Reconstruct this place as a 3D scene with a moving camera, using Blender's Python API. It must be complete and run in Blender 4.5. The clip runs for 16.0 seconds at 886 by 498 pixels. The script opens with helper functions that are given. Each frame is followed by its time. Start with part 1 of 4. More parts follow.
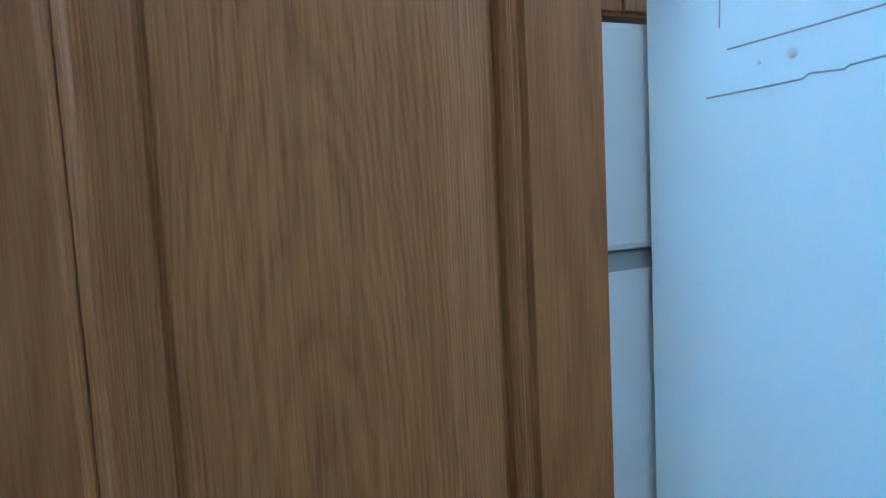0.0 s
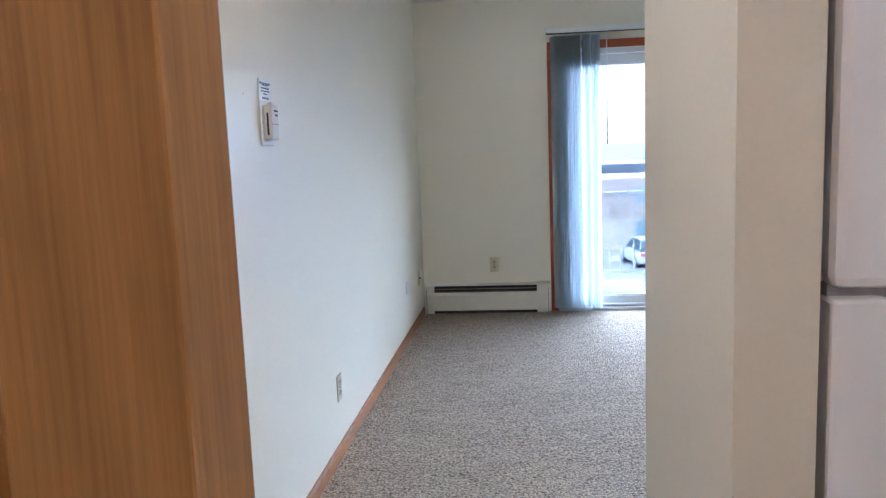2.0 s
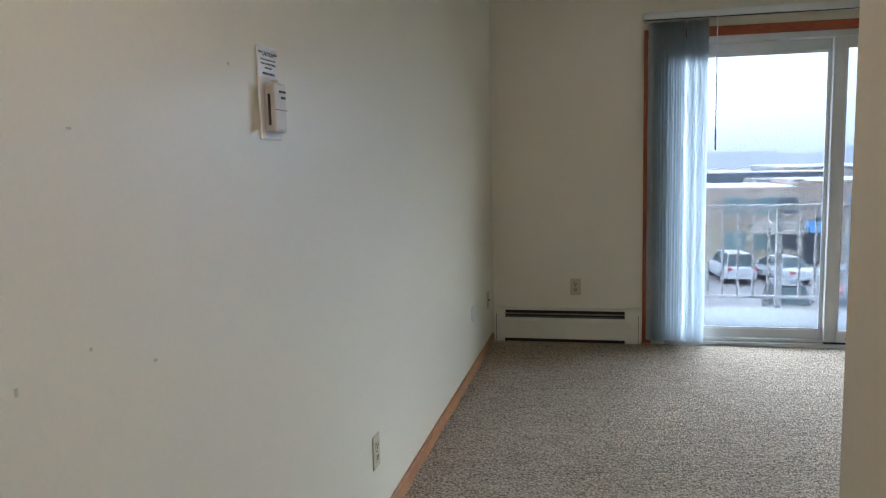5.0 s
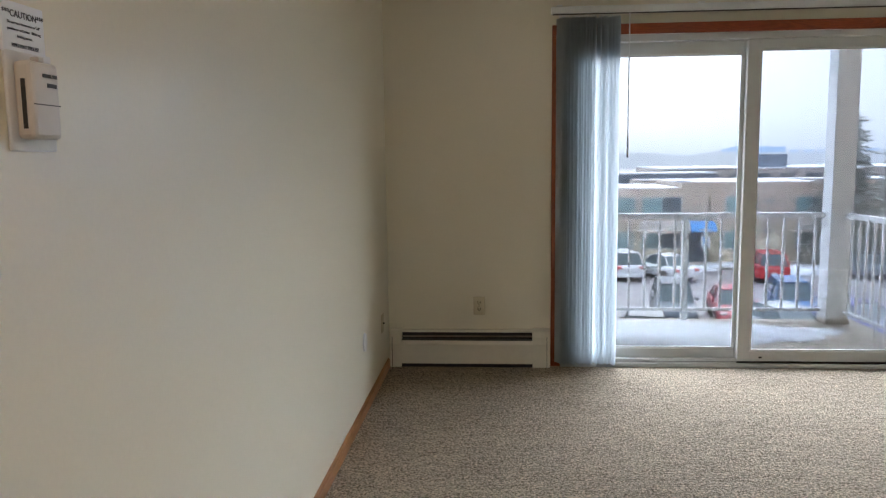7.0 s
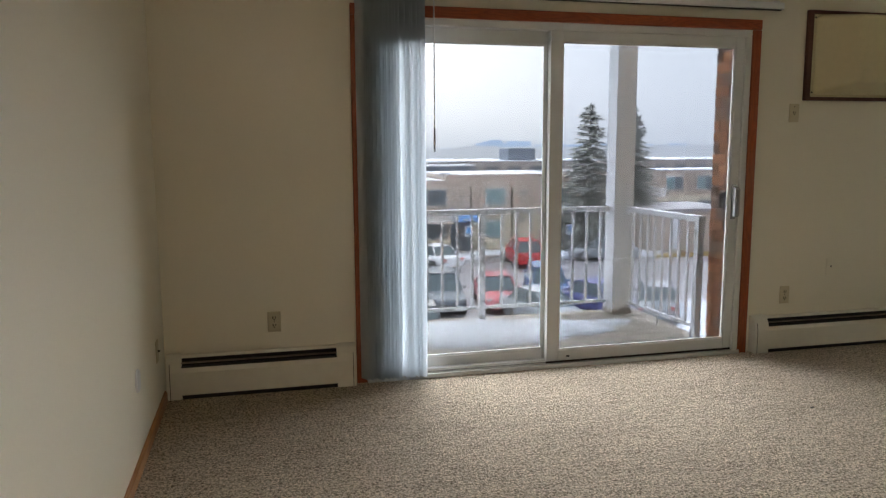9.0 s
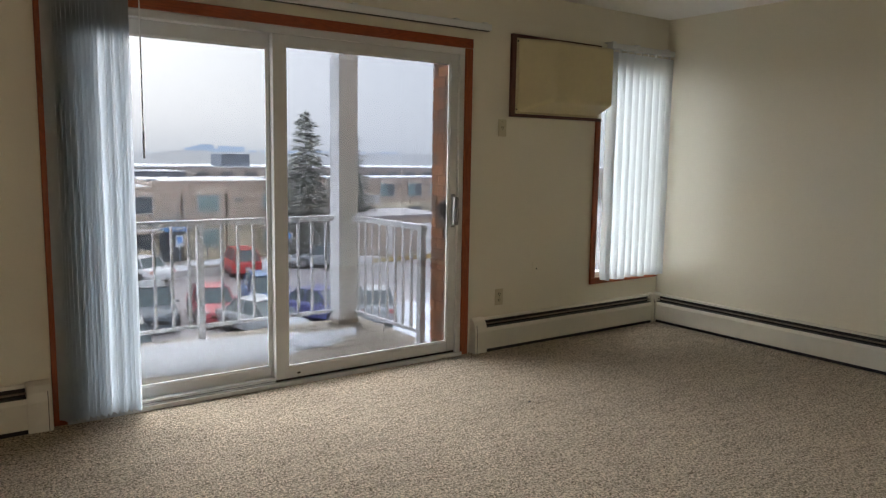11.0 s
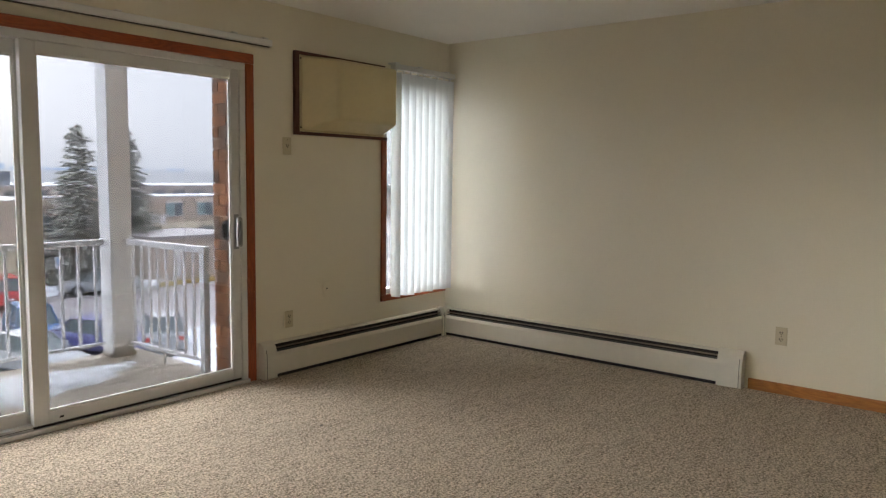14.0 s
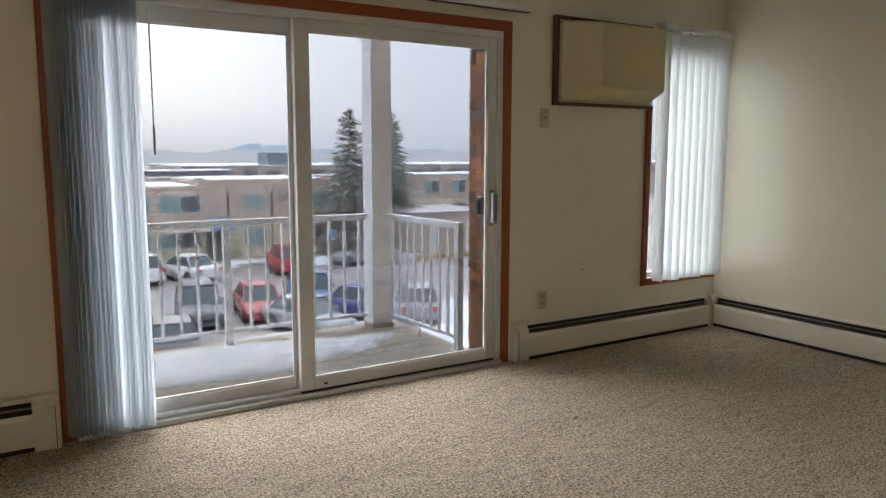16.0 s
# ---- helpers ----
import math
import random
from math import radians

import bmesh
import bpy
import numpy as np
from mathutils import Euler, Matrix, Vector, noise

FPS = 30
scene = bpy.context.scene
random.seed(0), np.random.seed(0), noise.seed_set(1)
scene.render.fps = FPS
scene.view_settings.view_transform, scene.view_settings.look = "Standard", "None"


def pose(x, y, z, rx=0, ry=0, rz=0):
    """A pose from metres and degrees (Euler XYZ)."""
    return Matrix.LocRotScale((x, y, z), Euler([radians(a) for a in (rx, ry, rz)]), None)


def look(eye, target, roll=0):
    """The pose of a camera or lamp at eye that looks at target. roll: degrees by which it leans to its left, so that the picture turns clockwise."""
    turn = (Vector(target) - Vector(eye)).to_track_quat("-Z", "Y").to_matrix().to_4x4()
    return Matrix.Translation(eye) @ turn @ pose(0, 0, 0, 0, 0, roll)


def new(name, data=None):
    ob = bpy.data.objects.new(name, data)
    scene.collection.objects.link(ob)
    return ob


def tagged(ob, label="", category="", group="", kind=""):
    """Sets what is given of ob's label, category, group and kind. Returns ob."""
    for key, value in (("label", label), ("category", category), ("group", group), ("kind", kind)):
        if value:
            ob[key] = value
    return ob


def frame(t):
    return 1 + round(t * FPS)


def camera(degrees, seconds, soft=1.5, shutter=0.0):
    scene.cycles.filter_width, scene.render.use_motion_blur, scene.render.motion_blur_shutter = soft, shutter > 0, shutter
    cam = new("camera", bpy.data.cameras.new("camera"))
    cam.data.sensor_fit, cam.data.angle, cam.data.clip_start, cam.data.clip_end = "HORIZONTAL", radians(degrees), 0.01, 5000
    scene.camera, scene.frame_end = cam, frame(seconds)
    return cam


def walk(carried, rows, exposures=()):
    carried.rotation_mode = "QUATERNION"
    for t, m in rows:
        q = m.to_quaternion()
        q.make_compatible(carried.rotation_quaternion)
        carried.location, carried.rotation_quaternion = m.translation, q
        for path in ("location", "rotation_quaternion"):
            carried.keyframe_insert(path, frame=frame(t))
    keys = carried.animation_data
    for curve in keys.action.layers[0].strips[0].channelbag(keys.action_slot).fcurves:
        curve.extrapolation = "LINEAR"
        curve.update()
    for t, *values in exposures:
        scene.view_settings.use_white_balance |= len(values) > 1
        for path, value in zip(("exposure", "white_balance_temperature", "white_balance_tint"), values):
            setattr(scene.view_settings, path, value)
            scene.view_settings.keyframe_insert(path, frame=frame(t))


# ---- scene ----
cam = camera(61.8, 16.0, soft=1.3)


def stand(x, y, z, yaw, pitch, roll):
    """Camera pose from heading (degrees to the left of +y), tilt and lean."""
    a, p = radians(yaw), radians(pitch)
    way = Vector((-math.sin(a) * math.cos(p), math.cos(a) * math.cos(p), math.sin(p)))
    eye = Vector((x, y, z))
    return look(eye, eye + way * 2, roll)


walk(cam, [
    (0.0, stand(0.295, -6.220, 1.297, -27.35, -6.10, -2.90)),
    (0.2, stand(0.355, -6.262, 1.293, -22.20, -5.70, -3.05)),
    (0.4, stand(0.425, -6.286, 1.291, -17.00, -5.55, -2.95)),
    (0.6, stand(0.498, -6.298, 1.291, -12.45, -5.70, -2.70)),
    (0.8, stand(0.579, -6.308, 1.295, -7.60, -6.00, -2.60)),
    (1.0, stand(0.648, -6.278, 1.299, -3.43, -6.28, -2.49)),
    (1.2, stand(0.708, -6.198, 1.303, -0.36, -6.71, -2.41)),
    (1.4, stand(0.759, -6.100, 1.303, 1.65, -6.90, -2.30)),
    (1.6, stand(0.789, -6.018, 1.302, 3.25, -7.05, -2.28)),
    (1.8, stand(0.806, -5.960, 1.298, 4.80, -7.25, -2.24)),
    (2.0, stand(0.812, -5.908, 1.294, 6.22, -7.41, -2.22)),
    (2.5, stand(0.805, -5.794, 1.290, 9.24, -7.62, -2.06)),
    (3.0, stand(0.789, -5.605, 1.289, 11.40, -7.30, -2.13)),
    (3.5, stand(0.774, -5.442, 1.285, 12.64, -7.25, -1.87)),
    (3.7, stand(0.770, -5.377, 1.286, 12.87, -7.05, -1.9)),
    (6.0, look((0.745, -5.0, 1.277), (0.390, -3.046, 1.043), -0.3)),
    (6.5, look((0.733, -4.802, 1.300), (0.467, -2.833, 1.071), -0.6)),
    (7.0, look((0.684, -4.627, 1.322), (0.543, -2.648, 1.077), -0.7)),
    (7.5, look((0.590, -4.456, 1.324), (0.610, -2.472, 1.074), -0.8)),
    (8.0, look((0.535, -4.327, 1.328), (0.697, -2.350, 1.068), -0.7)),
    (10.5, look((0.523, -3.938, 1.332), (1.520, -2.223, 1.073), 0.6)),
    (11.0, look((0.534, -3.943, 1.341), (1.691, -2.331, 1.093), 0.9)),
    (11.5, look((0.541, -3.936, 1.342), (1.832, -2.426, 1.112), 1.1)),
    (12.0, look((0.549, -3.934, 1.348), (1.937, -2.511, 1.129), 1.2)),
    (12.5, look((0.577, -3.947, 1.345), (2.029, -2.587, 1.142), 1.2)),
    (13.0, look((0.588, -3.946, 1.348), (2.094, -2.646, 1.152), 1.1)),
    (13.5, look((0.596, -3.948, 1.348), (2.141, -2.693, 1.156), 0.9)),
    (14.0, look((0.612, -3.950, 1.352), (2.164, -2.704, 1.157), 0.8)),
    (14.5, look((0.608, -3.928, 1.348), (2.127, -2.642, 1.150), 0.5)),
    (15.0, look((0.620, -3.899, 1.352), (2.034, -2.502, 1.134), 0.4)),
    (15.5, look((0.680, -3.811, 1.334), (1.936, -2.271, 1.100), 0.2)),
    (16.0, look((0.774, -3.681, 1.322), (1.830, -2.002, 1.063), 0.1)),
], exposures=[(0.0, 5.35, 3080, -10), (0.5, 5.5, 3520, 1), (1.0, 5.5, 3800, 7), (1.6, 5.5, 4180, 9), (2.2, 5.45, 4650, 10), (3.0, 5.1, 4880, 6), (3.7, 4.85, 5000, 4),
              (6.0, 4.62, 5180, 6), (7.0, 4.6, 5600, 8), (8.0, 4.47, 5950, 9), (10.5, 4.18, 6150, 10), (12.5, 4.28, 6400, 12), (14.5, 4.46, 6400, 12), (16.0, 4.2, 6250, 11)])

# ---------------------------------------------------------------- world and light
world = bpy.data.worlds.new("overcast_sky")
scene.world = world
world.use_nodes = True
wt = world.node_tree
wbg = wt.nodes["Background"]
sky = wt.nodes.new("ShaderNodeTexSky")
sky.sky_type = "NISHITA"
sky.sun_disc = False
sky.sun_elevation, sky.sun_rotation = radians(14), radians(10)
sky.air_density, sky.dust_density, sky.ozone_density = 1.0, 4.0, 1.0
hs = wt.nodes.new("ShaderNodeHueSaturation")
hs.inputs["Saturation"].default_value = 0.35
veil = wt.nodes.new("ShaderNodeMix")
veil.data_type = "RGBA"
veil.inputs["Factor"].default_value = 0.94
veil.inputs["B"].default_value = (7.4, 7.75, 8.3, 1)
# an overcast sky brightens towards the zenith
co = wt.nodes.new("ShaderNodeTexCoord")
sep, lift, dome = wt.nodes.new("ShaderNodeSeparateXYZ"), wt.nodes.new("ShaderNodeMapRange"), wt.nodes.new("ShaderNodeVectorMath")
lift.inputs["To Min"].default_value, lift.inputs["To Max"].default_value = 0.70, 1.26
dome.operation = "SCALE"
wt.links.new(co.outputs["Generated"], sep.inputs["Vector"])
wt.links.new(sep.outputs["Z"], lift.inputs["Value"])
wt.links.new(sky.outputs["Color"], hs.inputs["Color"])
wt.links.new(hs.outputs["Color"], veil.inputs["A"])
wt.links.new(veil.outputs["Result"], dome.inputs[0])
wt.links.new(lift.outputs["Result"], dome.inputs["Scale"])
wt.links.new(dome.outputs["Vector"], wbg.inputs["Color"])
wbg.inputs["Strength"].default_value = 0.117

sun = new("sun", bpy.data.lights.new("sun", "SUN"))
sun.data.energy, sun.data.angle, sun.data.color = 3.0, radians(120), (1.0, 0.985, 0.96)
sun.matrix_world = look((8, 30, 8.5), (2.5, 0, 1.0))

# Middle lamp is an unseen fill, added to brighten hall and west wall.
LAMPS = ((1.05, -6.55, 0.30), (0.60, -4.60, 0.11), (2.40, -5.75, 0.16))
for lx, ly, watts in LAMPS:
    bulb = new("bulb_and_fill", bpy.data.lights.new("bulb_and_fill", "POINT"))
    bulb.data.energy, bulb.data.color, bulb.data.shadow_soft_size = watts, (1.0, 0.58, 0.30), 0.10
    bulb.location = (lx, ly, 2.22)

# ---------------------------------------------------------------- materials


def material(name, color, rough=0.6, metal=0.0, vary=0.08, grain=40.0, bump=0.15, blotch=1.3, spec=0.5, random_tone=0.0):
    """A surface with fine grain and broad blotches of tone, and a fine relief."""
    m = bpy.data.materials.new(name)
    m.use_nodes = True
    nt = m.node_tree
    b = nt.nodes["Principled BSDF"]
    b.inputs["Roughness"].default_value, b.inputs["Metallic"].default_value = rough, metal
    b.inputs["Specular IOR Level"].default_value = spec
    co = nt.nodes.new("ShaderNodeTexCoord")
    fine, broad = nt.nodes.new("ShaderNodeTexNoise"), nt.nodes.new("ShaderNodeTexNoise")
    fine.inputs["Scale"].default_value, broad.inputs["Scale"].default_value = grain, blotch
    fine.inputs["Detail"].default_value, broad.inputs["Detail"].default_value = 4, 5
    for n in (fine, broad):
        nt.links.new(co.outputs["Object"], n.inputs["Vector"])
    both = nt.nodes.new("ShaderNodeMath")
    both.operation = "ADD"
    nt.links.new(fine.outputs["Fac"], both.inputs[0])
    nt.links.new(broad.outputs["Fac"], both.inputs[1])
    last = both
    if random_tone:
        info, mul, add = nt.nodes.new("ShaderNodeObjectInfo"), nt.nodes.new("ShaderNodeMath"), nt.nodes.new("ShaderNodeMath")
        mul.operation, add.operation = "MULTIPLY_ADD", "ADD"
        mul.inputs[1].default_value, mul.inputs[2].default_value = random_tone, -random_tone / 2
        nt.links.new(info.outputs["Random"], mul.inputs[0])
        nt.links.new(both.outputs[0], add.inputs[0])
        nt.links.new(mul.outputs[0], add.inputs[1])
        last = add
    ramp = nt.nodes.new("ShaderNodeMapRange")
    ramp.inputs["From Min"].default_value, ramp.inputs["From Max"].default_value = 0.6, 1.4
    ramp.inputs["To Min"].default_value, ramp.inputs["To Max"].default_value = 1 - vary, 1 + vary
    ramp.clamp = False
    nt.links.new(last.outputs[0], ramp.inputs["Value"])
    tone = nt.nodes.new("ShaderNodeVectorMath")
    tone.operation = "SCALE"
    tone.inputs[0].default_value = color
    nt.links.new(ramp.outputs["Result"], tone.inputs["Scale"])
    nt.links.new(tone.outputs["Vector"], b.inputs["Base Color"])
    if bump:
        bn = nt.nodes.new("ShaderNodeBump")
        bn.inputs["Strength"].default_value, bn.inputs["Distance"].default_value = bump, 0.004
        nt.links.new(fine.outputs["Fac"], bn.inputs["Height"])
        nt.links.new(bn.outputs["Normal"], b.inputs["Normal"])
    return m


def wood(name, light, dark, along="Z", rough=0.42, scale=1.0):
    """Stained oak: fine long pores over faint cathedral figures, along one axis."""
    m = bpy.data.materials.new(name)
    m.use_nodes = True
    nt = m.node_tree
    b = nt.nodes["Principled BSDF"]
    b.inputs["Roughness"].default_value = rough
    co, long_map, fine_map = nt.nodes.new("ShaderNodeTexCoord"), nt.nodes.new("ShaderNodeMapping"), nt.nodes.new("ShaderNodeMapping")
    st = {"X": (0.16, 1, 1), "Y": (1, 0.16, 1), "Z": (1, 1, 0.16)}[along]
    long_map.inputs["Scale"].default_value = [q * scale for q in st]
    fine_map.inputs["Scale"].default_value = [(q if q == 1 else 0.035) * scale for q in st]
    for mp in (long_map, fine_map):
        nt.links.new(co.outputs["Object"], mp.inputs["Vector"])
    figure, pores, broad = (nt.nodes.new("ShaderNodeTexNoise") for _ in range(3))
    figure.inputs["Scale"].default_value, figure.inputs["Detail"].default_value = 5.0, 1.0
    pores.inputs["Scale"].default_value, pores.inputs["Detail"].default_value = 380.0, 3
    broad.inputs["Scale"].default_value, broad.inputs["Detail"].default_value = 14.0, 4
    nt.links.new(long_map.outputs["Vector"], figure.inputs["Vector"])
    nt.links.new(fine_map.outputs["Vector"], pores.inputs["Vector"])
    nt.links.new(fine_map.outputs["Vector"], broad.inputs["Vector"])
    rings = nt.nodes.new("ShaderNodeMath")
    rings.operation = "MULTIPLY"
    rings.inputs[1].default_value = 16.0
    saw = nt.nodes.new("ShaderNodeMath")
    saw.operation = "PINGPONG"
    saw.inputs[1].default_value = 0.5
    nt.links.new(figure.outputs["Fac"], rings.inputs[0])
    nt.links.new(rings.outputs[0], saw.inputs[0])
    mix = nt.nodes.new("ShaderNodeMath")
    mix.operation = "MULTIPLY_ADD"
    mix.inputs[1].default_value = 0.55
    nt.links.new(saw.outputs[0], mix.inputs[0])
    nt.links.new(pores.outputs["Fac"], mix.inputs[2])
    mix2 = nt.nodes.new("ShaderNodeMath")
    mix2.operation = "MULTIPLY_ADD"
    mix2.inputs[1].default_value = 0.12
    nt.links.new(broad.outputs["Fac"], mix2.inputs[0])
    nt.links.new(mix.outputs[0], mix2.inputs[2])
    ramp = nt.nodes.new("ShaderNodeValToRGB")
    ramp.color_ramp.elements[0].position, ramp.color_ramp.elements[1].position = 0.42, 0.98
    ramp.color_ramp.elements[0].color, ramp.color_ramp.elements[1].color = (*dark, 1), (*light, 1)
    nt.links.new(mix2.outputs[0], ramp.inputs["Fac"])
    nt.links.new(ramp.outputs["Color"], b.inputs["Base Color"])
    bn = nt.nodes.new("ShaderNodeBump")
    bn.inputs["Strength"].default_value, bn.inputs["Distance"].default_value = 0.10, 0.001
    nt.links.new(pores.outputs["Fac"], bn.inputs["Height"])
    nt.links.new(bn.outputs["Normal"], b.inputs["Normal"])
    return m


def cathedral_oak(name, light, dark, centre, pitch, rough=0.35):
    """Plain-sawn oak: nested arches along z, mirrored about centres a pitch apart, cut by fine pores."""
    m = bpy.data.materials.new(name)
    m.use_nodes = True
    nt = m.node_tree
    b = nt.nodes["Principled BSDF"]
    b.inputs["Roughness"].default_value = rough

    def math_node(op, a, c, d=0.0):
        n = nt.nodes.new("ShaderNodeMath")
        n.operation = op
        for k, v in enumerate((a, c, d)):
            if isinstance(v, (int, float)):
                n.inputs[k].default_value = v
            else:
                nt.links.new(v, n.inputs[k])
        return n.outputs[0]

    def cloud(stretch, scale, detail):
        mp, n = nt.nodes.new("ShaderNodeMapping"), nt.nodes.new("ShaderNodeTexNoise")
        mp.inputs["Scale"].default_value = (1, 1, stretch)
        n.inputs["Scale"].default_value, n.inputs["Detail"].default_value = scale, detail
        nt.links.new(co.outputs["Object"], mp.inputs["Vector"])
        nt.links.new(mp.outputs["Vector"], n.inputs["Vector"])
        return n.outputs["Fac"]

    co, sep = nt.nodes.new("ShaderNodeTexCoord"), nt.nodes.new("ShaderNodeSeparateXYZ")
    nt.links.new(co.outputs["Object"], sep.inputs["Vector"])
    away = math_node("MULTIPLY_ADD", cloud(0.25, 4.0, 2), 0.10, math_node("ADD", math_node("PINGPONG", math_node("ADD", sep.outputs["X"], pitch * 4 - centre), pitch / 2), -0.05))
    arch = math_node("MULTIPLY", math_node("MULTIPLY", away, away), 1000.0)
    phase = math_node("ADD", math_node("MULTIPLY_ADD", sep.outputs["Z"], 9.0, arch), math_node("MULTIPLY", cloud(0.35, 16.0, 3), 2.6))
    line = math_node("POWER", math_node("PINGPONG", phase, 0.5), 0.6)
    pores, strands = cloud(0.030, 420.0, 3), cloud(0.02, 60.0, 3)
    tone = math_node("MULTIPLY_ADD", line, 0.34, math_node("MULTIPLY_ADD", pores, 0.95, math_node("MULTIPLY", strands, 0.35)))
    ramp = nt.nodes.new("ShaderNodeValToRGB")
    ramp.color_ramp.elements[0].position, ramp.color_ramp.elements[1].position = 0.46, 1.02
    ramp.color_ramp.elements[0].color, ramp.color_ramp.elements[1].color = (*dark, 1), (*light, 1)
    nt.links.new(tone, ramp.inputs["Fac"])
    nt.links.new(ramp.outputs["Color"], b.inputs["Base Color"])
    bn = nt.nodes.new("ShaderNodeBump")
    bn.inputs["Strength"].default_value, bn.inputs["Distance"].default_value = 0.10, 0.001
    nt.links.new(pores, bn.inputs["Height"])
    nt.links.new(bn.outputs["Normal"], b.inputs["Normal"])
    return m


def carpet_material():
    """Cut-pile beige carpet: tufts, flecks and brushed ridges of leaning pile, their shade painted into the colour."""
    m = bpy.data.materials.new("carpet_pile")
    m.use_nodes = True
    nt = m.node_tree
    b = nt.nodes["Principled BSDF"]
    b.inputs["Roughness"].default_value = 0.95
    b.inputs["Specular IOR Level"].default_value = 0.1
    co, mp = nt.nodes.new("ShaderNodeTexCoord"), nt.nodes.new("ShaderNodeMapping")
    mp.inputs["Scale"].default_value, mp.inputs["Rotation"].default_value = (1.1, 3.4, 1), (0, 0, radians(-24))
    nt.links.new(co.outputs["Object"], mp.inputs["Vector"])

    def cloud(scale, detail, distort, brushed=False):
        n = nt.nodes.new("ShaderNodeTexNoise")
        n.inputs["Scale"].default_value, n.inputs["Detail"].default_value, n.inputs["Distortion"].default_value = scale, detail, distort
        nt.links.new((mp.outputs["Vector"] if brushed else co.outputs["Object"]), n.inputs["Vector"])
        return n.outputs["Fac"]

    def weigh(a, w, rest):
        n = nt.nodes.new("ShaderNodeMath")
        n.operation = "MULTIPLY_ADD"
        n.inputs[1].default_value = w
        nt.links.new(a, n.inputs[0])
        if rest is None:
            n.inputs[2].default_value = 0.0
        else:
            nt.links.new(rest, n.inputs[2])
        return n.outputs[0]

    tuft, fleck, ridge, sweep = cloud(98, 2, 0.8), cloud(230, 1, 0.4), cloud(9, 4, 1.2, True), cloud(1.6, 5, 0.6, True)
    pile = weigh(tuft, 1.0, weigh(fleck, 0.35, None))
    # Tone carries the shade between tufts and on the leaning pile.
    tone = weigh(ridge, 0.22, weigh(sweep, 0.08, pile))
    ramp = nt.nodes.new("ShaderNodeMapRange")
    ramp.inputs["From Min"].default_value, ramp.inputs["From Max"].default_value = 0.65, 0.96
    nt.links.new(tone, ramp.inputs["Value"])
    mix = nt.nodes.new("ShaderNodeMix")
    mix.data_type = "RGBA"
    mix.inputs["A"].default_value, mix.inputs["B"].default_value = (0.17, 0.128, 0.084, 1), (0.86, 0.72, 0.55, 1)
    nt.links.new(ramp.outputs["Result"], mix.inputs["Factor"])
    nt.links.new(mix.outputs["Result"], b.inputs["Base Color"])
    bn = nt.nodes.new("ShaderNodeBump")
    bn.inputs["Strength"].default_value, bn.inputs["Distance"].default_value = 1.0, 0.030
    nt.links.new(weigh(ridge, 1.0, pile), bn.inputs["Height"])
    nt.links.new(bn.outputs["Normal"], b.inputs["Normal"])
    return m


def glass_material(name, tint):
    """Glass with a mirror-like gloss, its tint dimming what is seen through it."""
    m = bpy.data.materials.new(name)
    m.use_nodes = True
    nt = m.node_tree
    nt.nodes.remove(nt.nodes["Principled BSDF"])
    out = nt.nodes["Material Output"]
    tr, gl, lw, mx = (nt.nodes.new(k) for k in ("ShaderNodeBsdfTransparent", "ShaderNodeBsdfGlossy", "ShaderNodeLayerWeight", "ShaderNodeMixShader"))
    steep, rise = nt.nodes.new("ShaderNodeMath"), nt.nodes.new("ShaderNodeMath")
    tr.inputs["Color"].default_value = (*tint, 1)
    gl.inputs["Roughness"].default_value = 0.02
    lw.inputs["Blend"].default_value = 0.5
    steep.operation, steep.inputs[1].default_value = "POWER", 5.0
    rise.operation, rise.inputs[1].default_value, rise.inputs[2].default_value = "MULTIPLY_ADD", 0.9, 0.035
    nt.links.new(lw.outputs["Facing"], steep.inputs[0])
    nt.links.new(steep.outputs[0], rise.inputs[0])
    nt.links.new(rise.outputs[0], mx.inputs[0])
    nt.links.new(tr.outputs[0], mx.inputs[1])
    nt.links.new(gl.outputs[0], mx.inputs[2])
    nt.links.new(mx.outputs[0], out.inputs["Surface"])
    return m


def slat_material(name, color, clear=0.0, through_light=0.28):
    """Thin vinyl that lets part of the daylight through."""
    m = bpy.data.materials.new(name)
    m.use_nodes = True
    nt = m.node_tree
    b, out = nt.nodes["Principled BSDF"], nt.nodes["Material Output"]
    b.inputs["Base Color"].default_value, b.inputs["Roughness"].default_value = (*color, 1), 0.5
    tl, mx = nt.nodes.new("ShaderNodeBsdfTranslucent"), nt.nodes.new("ShaderNodeMixShader")
    tl.inputs["Color"].default_value = (*color, 1)
    mx.inputs[0].default_value = through_light
    nt.links.new(b.outputs[0], mx.inputs[1])
    nt.links.new(tl.outputs[0], mx.inputs[2])
    if clear:
        tp, mx2 = nt.nodes.new("ShaderNodeBsdfTransparent"), nt.nodes.new("ShaderNodeMixShader")
        mx2.inputs[0].default_value = clear
        nt.links.new(mx.outputs[0], mx2.inputs[1])
        nt.links.new(tp.outputs[0], mx2.inputs[2])
        mx = mx2
    nt.links.new(mx.outputs[0], out.inputs["Surface"])
    return m


